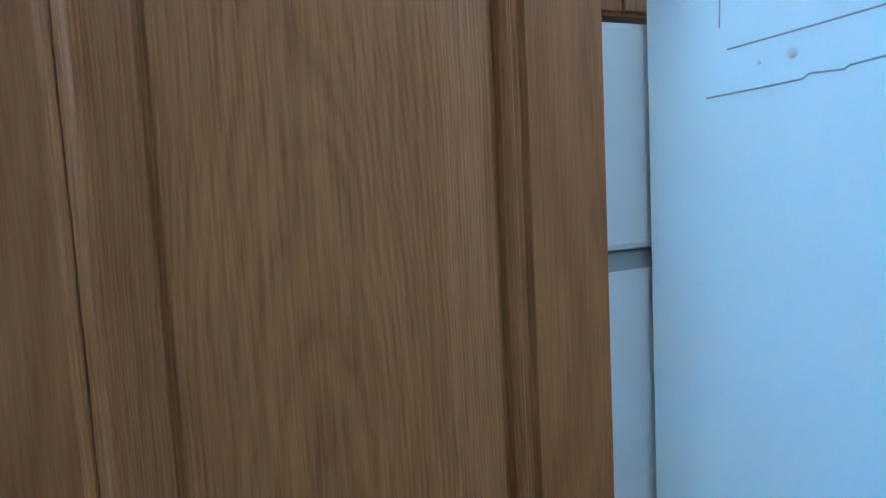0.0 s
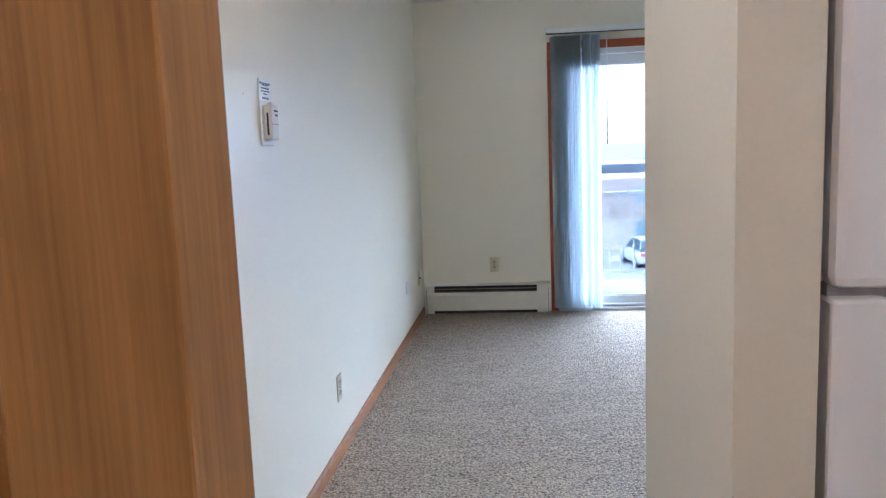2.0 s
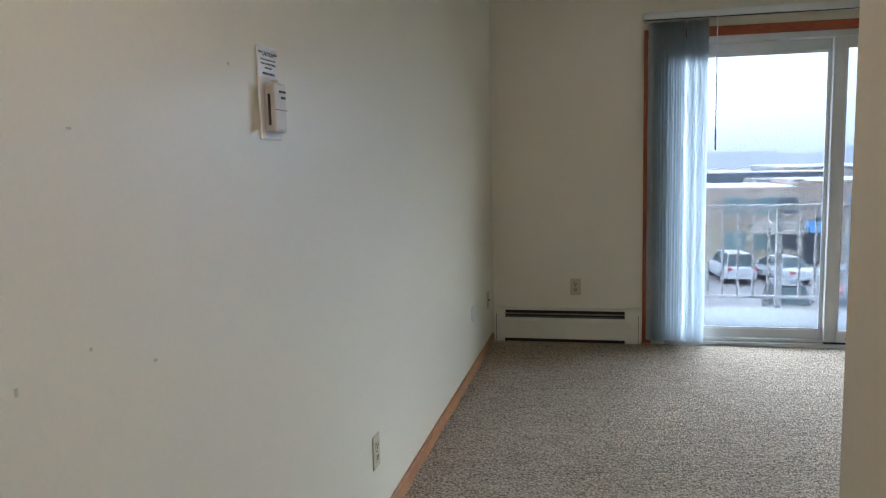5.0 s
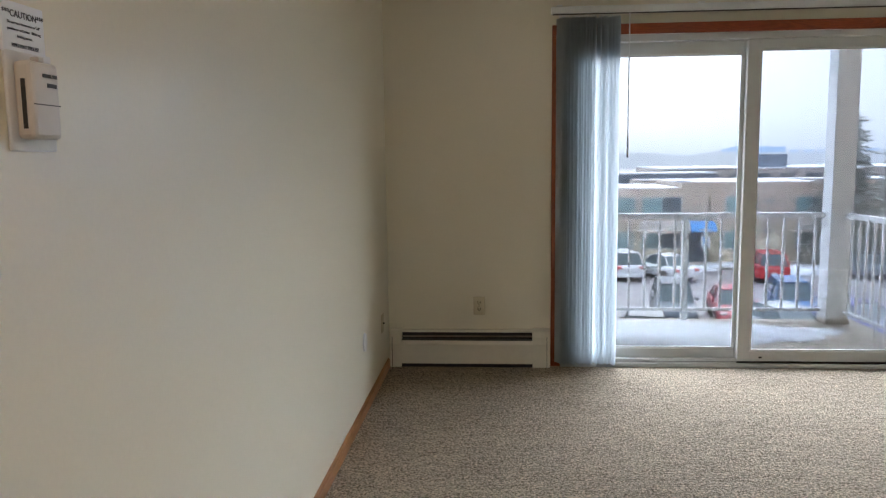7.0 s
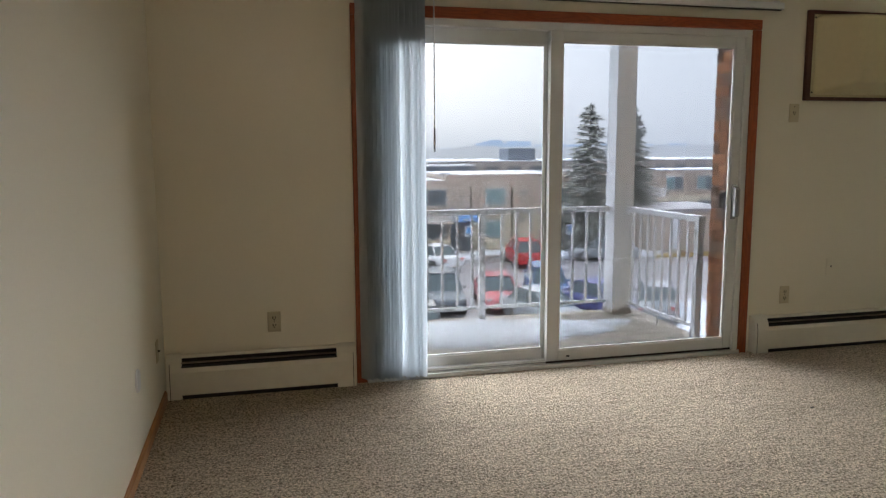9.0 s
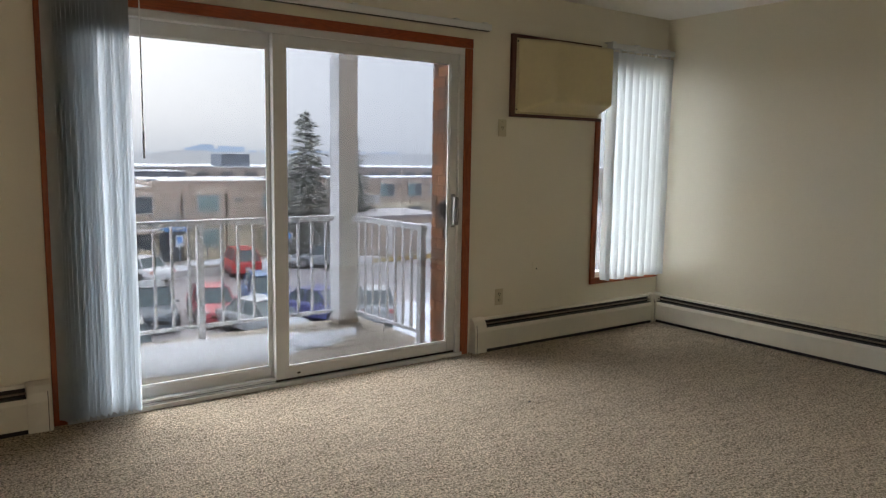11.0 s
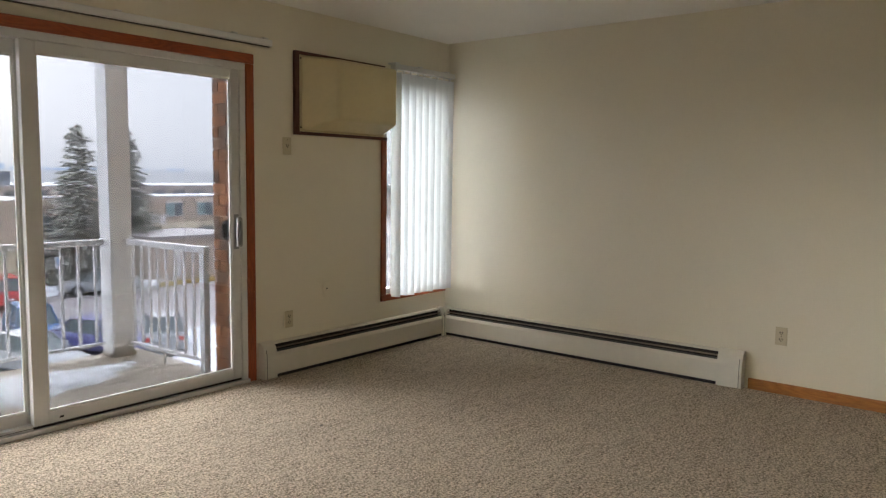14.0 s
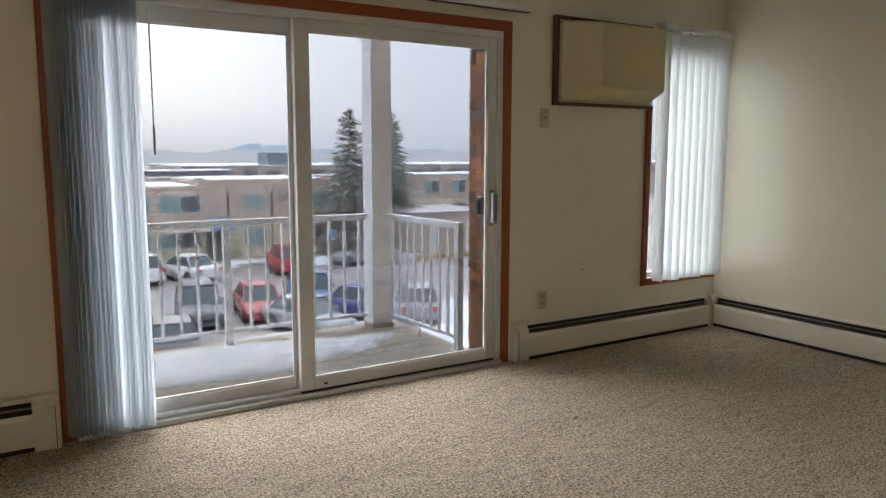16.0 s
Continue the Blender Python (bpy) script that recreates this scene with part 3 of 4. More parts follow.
for x in (0.0, 0.27, 0.62):
    part("bracket", bm_box(x, x + 0.04, -0.03, 0.058, 0.0585, 0.068, r=0.002), M_white_plastic, vb)
for i in range(9):
    s = bmesh.new()
    cv = [(-0.0445 + 0.089 * k / 6, 0.006 * math.sin(math.pi * k / 6)) for k in range(7)]
    prism(s, cv + [(a, b + 0.0012) for a, b in cv[::-1]], "Z", -1.735 + 0.004 * math.sin(i * 2.3), -0.003)
    a = radians((76, 60, 40, 22, 18, 20, 17, 19, 8)[i])
    bmesh.ops.rotate(s, verts=s.verts, cent=(0, 0, 0), matrix=Matrix.Rotation(-a, 3, "Z"))
    bmesh.ops.translate(s, verts=s.verts, vec=(0.040 + 0.0818 * i, 0, 0))
    part("slat", s, M_slat, vb)
    part("carrier", bm_box(0.035 + 0.0818 * i, 0.045 + 0.0818 * i, -0.008, 0.008, -0.004, 0.0175), M_white_plastic, vb)

# ---------------------------------------------------------------- air conditioner cover
ac = thing("air_conditioner_cover", (3.90, 0, 1.62), "cream moulded cover over a wall air conditioner, dark wood surround", "air conditioner")
for q in ((0, 0.035, 0.0, 0.555), (0.035, 0.90, 0.0, 0.022), (0.035, 0.87, 0.533, 0.555)):
    part("surround", bm_box(q[0], q[1], -0.030, -0.001, q[2], q[3], r=0.003), M_trim_dark, ac, "dark red-brown wood surround")
part("surround_corner", bm_box(0.80, 0.87, -0.032, -0.001, 0.50, 0.5325), M_trim_dark, ac)
part("flange", bm_box(0.036, 0.86, -0.022, -0.001, 0.023, 0.532, r=0.003), M_ac, ac)
bm = bmesh.new()
back = [(0.045, -0.022, 0.028), (0.855, -0.022, 0.030), (0.855, -0.022, 0.530), (0.045, -0.022, 0.530)]
front = [(0.245, -0.205, 0.110), (0.815, -0.205, 0.102), (0.815, -0.205, 0.510), (0.240, -0.205, 0.510)]
vb0, vb1 = [bm.verts.new(p) for p in back], [bm.verts.new(p) for p in front]
bm.faces.new(vb0), bm.faces.new(vb1)
for i in range(4):
    bm.faces.new((vb0[i], vb0[(i + 1) % 4], vb1[(i + 1) % 4], vb1[i]))
bmesh.ops.bevel(bm, geom=list(bm.edges), offset=0.022, segments=3, profile=0.5, affect="EDGES")
part("cover_box", bm, M_ac, ac, "cream moulded plastic box", smooth=False)
for x, z in ((0.05, 0.05), (0.05, 0.51), (0.45, 0.045), (0.75, 0.515)):
    part("screw", bm_tube((x, -0.026, z), (x, -0.021, z), 0.006), M_slot, ac)

# ---------------------------------------------------------------- baseboard heaters


def heater(at, turn, length, cap_left, cap_right, label):
    """Hot-water baseboard heater along local +x, its back on y = 0."""
    h = thing("baseboard_heater", at, label, "heater", "baseboard heaters", turn)
    part("back_plate", bm_box(0, length, -0.012, -0.001, 0.02, 0.235, r=0.002), M_heater, h)
    part("fin_tube", bm_box(0.02, length - 0.02, -0.052, -0.0125, 0.075, 0.175), M_fin, h, "dark finned tube")
    # Near-black sheets paint the shade inside the slot and below the cover.
    part("inner_back_shade", bm_box(0.014, length - 0.014, -0.0145, -0.0122, 0.03, 0.224), M_dark, h)
    part("floor_gap_shade", bm_box(0.02, length - 0.02, -0.058, -0.0125, 0.001, 0.034), M_dark, h, "near-black fill painted as the shade under the cover")
    part("front_cover", bm_prism([(-0.0605, 0.024), (-0.0635, 0.024), (-0.0645, 0.148), (-0.054, 0.172), (-0.050, 0.170), (-0.0608, 0.146)], "X", 0.012, length - 0.012), M_heater, h, "cream enamel front cover")
    part("top_hood", bm_prism([(-0.0125, 0.236), (-0.0125, 0.227), (-0.027, 0.225), (-0.029, 0.219), (-0.032, 0.220), (-0.028, 0.234)], "X", 0.012, length - 0.012), M_heater, h)
    part("damper", bm_prism([(-0.030, 0.197), (-0.043, 0.192), (-0.0433, 0.194), (-0.0303, 0.199)], "X", 0.03, length - 0.03), M_damper, h, "dark damper blade")
    prof = [(-0.001, 0.002), (-0.069, 0.002), (-0.069, 0.150), (-0.060, 0.195), (-0.042, 0.226), (-0.020, 0.240), (-0.001, 0.242)]
    for x0, x1, on in ((-0.002, cap_left, cap_left), (length - cap_right, length + 0.002, cap_right)):
        if on:
            c = part("end_cap", bm_prism(prof, "X", x0, x1), M_heater, h, "cream end cap")
            xe = x0 + 0.018 if x0 < 0 else x1 - 0.018
            part("cap_seam", bm_prism([(-0.0695, 0.004), (-0.0705, 0.004), (-0.0705, 0.150), (-0.061, 0.197), (-0.060, 0.195), (-0.0695, 0.150)], "X", xe - 0.0015, xe + 0.0015), M_dark, c)
    return h


heater((0.012, 0, 0), 0, 1.008, 0.075, 0.105, "cream baseboard heater between wall corner and patio door")
heater((3.60, 0, 0), 0, RX - 3.60 - 0.07, 0.10, 0.045, "cream baseboard heater under the narrow window")
heater((RX, -0.012, 0), -90, 2.51, 0.05, 0.16, "long cream baseboard heater on the side wall")

# ---------------------------------------------------------------- outlets, thermostat and other wall fittings


def outlet(at, turn, mat, single=False):
    """Duplex outlet, facing local -y."""
    o = thing("wall_outlet", at, "ivory electrical outlet with cover plate" if mat is M_plate else "white electrical outlet with cover plate", "outlet", "wall outlets", turn)
    part("cover_plate", bm_box(-0.036, 0.036, -0.006, -0.0005, -0.058, 0.058, r=0.003), mat, o)
    for z in ((0.0,) if single else (-0.021, 0.021)):
        r = part("receptacle", bm_box(-0.017, 0.017, -0.0085, -0.006, z - 0.014, z + 0.014, r=0.004), mat, o)
        for x, w, hh in ((-0.007, 0.0024, 0.007), (0.007, 0.0024, 0.006)):
            part("slot", bm_box(x - w, x + w, -0.0092, -0.0085, z - hh + 0.003, z + hh + 0.003), M_slot, r)
        part("ground_hole", bm_tube((0, -0.0092, z - 0.008), (0, -0.0085, z - 0.008), 0.0038, 8), M_slot, r)
    part("screw", bm_tube((0, -0.0075, 0.0 if not single else 0.04), (0, -0.006, 0.0 if not single else 0.04), 0.003, 8), M_slot, o)


outlet((0.58, 0, 0.385), 0, M_plate)
outlet((3.852, 0, 0.365), 0, M_plate)
outlet((3.845, 0, 1.541), 0, M_plate, True)
outlet((RX, -2.735, 0.372), -90, M_plate)
outlet((0, -2.86, 0.300), 90, M_plate)
jack = thing("wall_plate", (0, -0.285, 0.335), "small ivory wall plate with a coaxial socket", "wall plate", turn=90)
part("cover_plate", bm_box(-0.036, 0.036, -0.006, -0.0005, -0.055, 0.055, r=0.003), M_plate, jack)
part("socket", bm_tube((0, -0.016, 0), (0, -0.006, 0), 0.005), M_slot, jack)
bm = bmesh.new()
bmesh.ops.create_cone(bm, cap_ends=True, segments=28, radius1=0.05, radius2=0.046, depth=0.008, matrix=pose(0.0045, -0.89, 0.37, 0, 90, 0))
solid("blank_cover", bm, M_plate_white, "round white blank cover plate on the wall", "wall plate")
for y, z, w, h in ((-4.07, 0.95, 0.004, 0.003), (-4.38, 0.99, 0.003, 0.006), (-4.23, 1.01, 0.003, 0.003), (-3.75, 1.49, 0.003, 0.004), (-4.24, 1.34, 0.005, 0.002)):
    bm = bm_box(0.0, 0.0012, y - w, y + w, z - h, z + h, r=0.0005)
    solid("wall_mark", bm, M_scuff, "small brownish scuff on the cream wall", "wall mark", group="wall marks")
solid("carpet_speck", bm_box(3.232, 3.250, -1.016, -1.006, 0.0, 0.004, r=0.0015), M_fin, "small dark speck lying on the carpet", "debris")
solid("blank_cover", bm_box(4.163, 4.237, -0.005, -0.0005, 0.478, 0.594, r=0.003), M_wall, "blank cover plate painted over in cream", "wall plate")
bm = bmesh.new()
tube(bm, (4.2, -0.0062, 0.54), (4.2, -0.0048, 0.54), 0.006)
solid("wall_hole", bm, M_slot, "small dark screw hole in the cream wall", "wall mark")

th = thing("thermostat", (0, -3.565, 1.41), "beige wall thermostat with a vertical dark slit", "thermostat", turn=90)
part("back_plate", bm_box(-0.055, 0.055, -0.006, -0.0005, -0.072, 0.072, r=0.003), M_plate_white, th)
part("housing", bm_box(-0.042, 0.026, -0.034, -0.006, -0.055, 0.056, r=0.007), M_thermo, th, "beige plastic housing")
part("side_slit", bm_box(-0.0435, -0.0415, -0.024, -0.018, -0.040, 0.030), M_slot, th)
part("vent", bm_box(-0.016, 0.004, -0.0355, -0.0335, 0.034, 0.039), M_slot, th)
part("vent", bm_box(0.008, 0.018, -0.0355, -0.0335, 0.034, 0.039), M_slot, th)
part("scale_window", bm_box(-0.006, 0.016, -0.0352, -0.0335, 0.020, 0.026), M_slot, th)
part("seam", bm_box(-0.040, 0.024, -0.0347, -0.0335, -0.006, -0.0045), M_fin, th)
part("lever", bm_box(-0.010, 0.004, -0.026, -0.012, 0.056, 0.064, r=0.002), M_thermo, th)

sg = thing("caution_sign", (0, -3.572, 1.513), "white caution sign with dark lettering, above the thermostat", "sign", turn=90)
part("sign_plate", bm_box(-0.050, 0.050, -0.006, -0.0005, -0.036, 0.036, r=0.004), M_sign, sg)


def lettering(text, size, x, z, parent, mat):
    cu = bpy.data.curves.new("lettering", "FONT")
    cu.body, cu.size, cu.align_x, cu.extrude = text, size, "CENTER", 0.0003
    tmp = bpy.data.objects.new("lettering", cu)
    scene.collection.objects.link(tmp)
    dg = bpy.context.evaluated_depsgraph_get()
    me = bpy.data.meshes.new_from_object(tmp.evaluated_get(dg))
    bpy.data.objects.remove(tmp)
    ob = new("lettering", me)
    me.materials.clear()
    me.materials.append(mat)
    ob.matrix_basis = pose(x, -0.0066, z, 90, 0, 0)
    ob.parent = parent
    return ob


lettering("***CAUTION***", 0.0135, 0, 0.014, sg, M_ink)
lettering("Do not turn thermostat to \"off\"", 0.0058, 0, 0.004, sg, M_ink)
lettering("position or set below       during", 0.0058, 0, -0.005, sg, M_ink)
part("lettering_bar", bm_box(0.0175, 0.0235, -0.0068, -0.006, -0.0048, -0.0012), M_ink, sg)
lettering("heating season.", 0.0058, 0, -0.014, sg, M_ink)
lettering("PIPES MAY FREEZE!", 0.0075, 0, -0.028, sg, M_ink)

# ---------------------------------------------------------------- entry: oak panel door standing open
ST, COL, MUL = 0.071, 0.364, 0.131       # stile, panel column and middle stile widths
DW = 2 * ST + 2 * COL + MUL
TURN = -12.4
oak = thing("panel_door", (0.718 - DW * math.cos(radians(TURN)), -5.7163 - DW * math.sin(radians(TURN)), 0.0), "golden oak raised-panel door standing open into the entry", "door", turn=TURN)
for x, w in ((0.0, ST), (ST + COL, MUL), (DW - ST, ST)):
    part("stile", bm_box(x, x + w, 0.0, 0.029, 0.008, 2.03, r=0.0015), M_oak_z, oak)
ROWS = ((0.23, 0.78), (0.88, 1.80))
EDGES = (0.008, 0.23), (0.78, 0.88), (1.80, 2.03)
for x in (ST, ST + COL + MUL):
    for z0, z1 in EDGES:
        part("rail", bm_box(x, x + COL, 0.0005, 0.0285, z0, z1), M_oak_x, oak)
    for z0, z1 in ROWS:
        bm = bmesh.new()
        rings = [(0.0, 0.0012), (0.004, 0.006), (0.009, 0.0075), (0.0105, 0.0045), (0.014, 0.0055), (0.0195, 0.0095), (0.0225, 0.0165), (0.0262, 0.0168), (0.0640, 0.0085), (0.0725, 0.0012), (0.0745, 0.0008)]
        loops = []
        for d, y in rings:
            loops.append([bm.verts.new(p) for p in ((x + d, y, z0 + d), (x + COL - d, y, z0 + d), (x + COL - d, y, z1 - d), (x + d, y, z1 - d))])
        for a, b in zip(loops, loops[1:]):
            for i in range(4):
                bm.faces.new((a[i], a[(i + 1) % 4], b[(i + 1) % 4], b[i]))
        bm.faces.new(loops[-1])
        back = [bm.verts.new((v.co.x, 0.0282, v.co.z)) for v in loops[0]]
        for i in range(4):
            bm.faces.new((loops[0][i], back[i], back[(i + 1) % 4], loops[0][(i + 1) % 4]))
        bm.faces.new(back[::-1])
        part("raised_panel", bm, M_oak_panel, oak, "oak panel with cathedral grain")
part("lever_handle", bm_tube((DW - 0.04, -0.05, 0.93), (DW - 0.04, 0.0, 0.93), 0.012), M_chrome, oak)
for z in (0.25, 1.0, 1.8):
    part("hinge", bm_tube((0.004, -0.006, z - 0.045), (0.004, -0.006, z + 0.045), 0.005), M_chrome, oak)

# ---------------------------------------------------------------- refrigerator and the cabinet above it
FX0, FX1, FY = 1.270, 2.015, -4.766
fr = thing("refrigerator", (FX0, FY, 0.0), "white top-freezer refrigerator with recessed handles", "refrigerator")
FW = FX1 - FX0
part("body", bm_box(0.006, FW - 0.006, 0.062, 0.66, 0.03, 1.625, r=0.006), M_fridge, fr)
part("freezer_door", bm_box(0.0, FW, 0.0, 0.060, 1.067, 1.640, r=0.018), M_fridge, fr, "white textured freezer door")
bm = bmesh.new()
lower = [(0.0, 0.09), (FW, 0.09), (FW, 1.053), (FW - 0.09, 1.053), (FW - 0.13, 1.011), (0.150, 1.011), (0.132, 1.015), (0.110, 1.035), (0.095, 1.048), (0.08, 1.053), (0.0, 1.053)]
prism(bm, lower, "Y", 0.0, 0.060)
bmesh.ops.bevel(bm, geom=list(bm.edges), offset=0.007, segments=2, profile=0.5, affect="EDGES")
part("fresh_food_door", bm, M_fridge, fr, "white textured door with scooped handle")
part("handle_recess", bm_box(0.004, FW - 0.004, 0.030, 0.0615, 1.005, 1.071), M_fridge_gap, fr, "grey handle recess")
part("grille", bm_box(0.02, FW - 0.02, 0.03, 0.0615, 0.005, 0.085, r=0.003), M_fridge_gap, fr)
part("top_hinge", bm_box(0.03, 0.10, 0.02, 0.10, 1.641, 1.650, r=0.003), M_fridge, fr)

cab = thing("wall_cabinet", (1.262, -4.70, 1.672), "golden oak wall cabinet above the refrigerator", "cabinet")
part("carcass", bm_box(0, 0.76, 0.02, 0.638, 0, 0.77), M_oak_z, cab)
for x0, x1 in ((0.01, 0.375), (0.385, 0.75)):
    d = part("door", bm_box(x0, x1, 0.0, 0.0195, 0.01, 0.76, r=0.004), M_oak_z, cab)
    part("raised_panel", bm_box(x0 + 0.06, x1 - 0.06, -0.004, 0.0, 0.07, 0.70, r=0.003), M_oak_z, d)

M_glow = bpy.data.materials.new("lamp_glass")
M_glow.use_nodes = True
gb = M_glow.node_tree.nodes["Principled BSDF"]
gb.inputs["Base Color"].default_value = (0.8, 0.75, 0.65, 1)
gb.inputs["Emission Color"].default_value, gb.inputs["Emission Strength"].default_value = (1.0, 0.84, 0.66, 1), 0.9
# Fixtures out of view; the middle one only houses the added fill.
for lx, ly, watts in LAMPS:
    lamp = thing("ceiling_light_and_fill", (lx, ly, H), "round ceiling light out of view with a glowing white glass shade, one of three a fill", "ceiling light", "ceiling lights")
    bm = bmesh.new()
    bmesh.ops.create_cone(bm, cap_ends=True, segments=32, radius1=0.15, radius2=0.15, depth=0.03, matrix=pose(0, 0, -0.015))
    part("canopy", bm, M_chrome, lamp)
    bm = bmesh.new()
    bmesh.ops.create_uvsphere(bm, u_segments=28, v_segments=14, radius=0.13, matrix=Matrix.Translation((0, 0, -0.035)) @ Matrix.Diagonal((1, 1, 0.5, 1)))
    part("shade", bm, M_glow, lamp, "glowing white glass shade", smooth=True)

# marks on the white partition
for run in (((-5.037, 1.529), (-5.239, 1.541), (-5.624, 1.566)), ((-4.977, 1.429), (-5.222, 1.441), (-5.238, 1.450), (-5.312, 1.448), (-5.321, 1.454), (-5.624, 1.483)), ((-5.018, 1.646), (-5.016, 1.579))):
    bm = bmesh.new()
    for (y0, z0), (y1, z1) in zip(run, run[1:]):
        tube(bm, (1.6375, y0, z0), (1.6375, y1, z1), 0.0024, 6)
    solid("paint_crack", bm, M_fridge_gap, "thin dark crack in the paint of a white partition", "wall mark")
for y, z, r in ((-5.122, 1.491, 0.007), (-5.200, 1.496, 0.012)):
    bm = bmesh.new()
    bmesh.ops.create_uvsphere(bm, u_segments=12, v_segments=8, radius=r, matrix=Matrix.Translation((1.637, y, z)) @ Matrix.Diagonal((0.6, 1, 1, 1)))
    solid("screw_head", bm, M_fridge, "painted screw head in white partition", "screw", smooth=True)

# ---------------------------------------------------------------- balcony
structure("balcony_floor", [(0.2, 3.62, 0.125, 1.56, -0.30, -0.068)], M_deck, "timber balcony frame", "balcony")
deck = thing("balcony_deck", (0.2, 0.14, -0.066), "weathered grey-brown timber deck boards, partly snow covered", "deck")
for i in range(10):
    part("plank", bm_box(0.0, 3.40, 0.0 + 0.142 * i, 0.135 + 0.142 * i, 0.0, 0.032, r=0.004), M_deck, deck)

rng = random.Random(4)
bm = bmesh.new()
ring, top = [], []
N = 90
for i in range(N):
    a = 2 * math.pi * i / N
    wob = 1 + 0.06 * math.sin(5 * a + 1) + 0.05 * math.sin(9 * a) + 0.05 * rng.uniform(-1, 1)
    x, y = 1.70 + 1.50 * math.cos(a) * wob, 1.02 + 0.38 * math.sin(a) * wob
    ring.append(bm.verts.new((x, y, -0.033)))
    top.append(bm.verts.new((1.75 + (x - 1.75) * 0.965, 1.0 + (y - 1.0) * 0.93, -0.016 + 0.006 * rng.random())))
mid = [bm.verts.new((1.75 + (v.co.x - 1.75) * 0.6, 1.0 + (v.co.y - 1.0) * 0.6, 0.006 + 0.010 * rng.random())) for v in top]
hub = bm.verts.new((1.75, 1.0, 0.015))
for i in range(N):
    j = (i + 1) % N
    bm.faces.new((ring[i], ring[j], top[j], top[i]))
    bm.faces.new((top[i], top[j], mid[j], mid[i]))
    bm.faces.new((mid[i], mid[j], hub))
solid("snow_patch", bm, M_snow, "patch of thin melting snow on balcony boards", "snow", smooth=True)

post = thing("balcony_post", (3.40, 1.43, -0.034), "square cream painted balcony corner post", "post")
part("shaft", bm_box(-0.078, 0.078, -0.070, 0.070, 0, 2.70, r=0.004), M_post, post)
part("face_board", bm_box(-0.096, -0.0785, -0.078, 0.078, 0, 2.70, r=0.003), M_rail_paint, post, "white face board")
part("base_block", bm_box(-0.10, 0.085, -0.082, 0.075, 0.0, 0.035, r=0.003), M_deck, post)
structure("balcony_soffit", [(-0.2, 3.75, 0.12, 1.62, 2.667, 2.78)], M_rail_paint, "white underside of the roof overhang", "soffit")


def railing(at, turn, length, gap, label, posts=()):
    r = thing("balcony_railing", at, label, "railing", "balcony railings", turn)
    part("top_rail", bm_box(0, length, -0.028, 0.028, 0.845, 0.888, r=0.005), M_rail_paint, r)
    part("bottom_rail", bm_box(0, length, -0.014, 0.014, 0.085, 0.112, r=0.003), M_rail_paint, r)
    n = int(length / gap)
    for i in range(n):
        x = (i + 0.5) * length / n
        if any(abs(x - p) < 0.05 for p in posts):
            continue
        part("baluster", bm_box(x - 0.0095, x + 0.0095, -0.0095, 0.0095, 0.1125, 0.8445), M_rail_paint, r)
    for p in posts:
        part("rail_post", bm_box(p - 0.024, p + 0.024, -0.024, 0.024, 0, 0.8445, r=0.003), M_rail_paint, r)
        part("post_foot", bm_box(p - 0.05, p + 0.05, -0.035, 0.035, 0, 0.008, r=0.002), M_rail_paint, r)
    return r


railing((0.25, 1.46, -0.034), 0, 3.05, 0.122, "white metal railing along the balcony edge", (0.06, 0.98, 1.97))
side = railing((3.45, 1.355, -0.034), -86.5, 0.93, 0.098, "white metal railing at the balcony end", (0.895,))
part("mounting_plate", bm_box(-0.004, 0.006, -0.04, 0.04, 0.83, 0.90, r=0.003), M_rail_paint, side)
part("brace_foot", bm_tube((0.42, 0, 0.0), (0.42, 0, 0.085), 0.007), M_rail_paint, side)
structure("wall_outside", [(-3.0, 1.0, 0.121, 0.24, -6.0, 3.6), (3.60, 4.72, 0.121, 0.24, -6.0, 3.6), (5.62, 8.0, 0.121, 0.24, -6.0, 3.6)], M_mortar, "brick outside wall of the building", "wall")

# ---------------------------------------------------------------- ground, lot and snow
G = -6.0
bm = bmesh.new()
v = [bm.verts.new(p) for p in ((-4500, 0.3, G), (4500, 0.3, G), (4500, 4500, G), (-4500, 4500, G))]
bm.faces.new(v)
solid("ground", bm, M_asphalt, "wet grey asphalt parking lot and ground", "ground", "structure")


def snow_bank(x, y, sx, sy, h, seed):
    """A low irregular heap of snow."""
    r = random.Random(seed)
    bm = bmesh.new()
    n, rings = 28, []
    wob = [1 + r.uniform(-0.22, 0.22) for _ in range(n)]
    for k, (s, z) in enumerate(((1.0, 0.004), (0.9, 0.55), (0.65, 0.85), (0.35, 1.0))):
        rings.append([bm.verts.new((x + sx * s * wob[i] * math.cos(2 * math.pi * i / n), y + sy * s * wob[i] * math.sin(2 * math.pi * i / n), G + 0.004 + h * z * r.uniform(0.8, 1.1))) for i in range(n)])
    for a, b in zip(rings, rings[1:]):
        for i in range(n):
            bm.faces.new((a[i], a[(i + 1) % n], b[(i + 1) % n], b[i]))
    bm.faces.new(rings[-1])
    solid("snow_bank", bm, M_snow, "low heap of ploughed snow on the asphalt", "snow", group="snow banks", smooth=True)


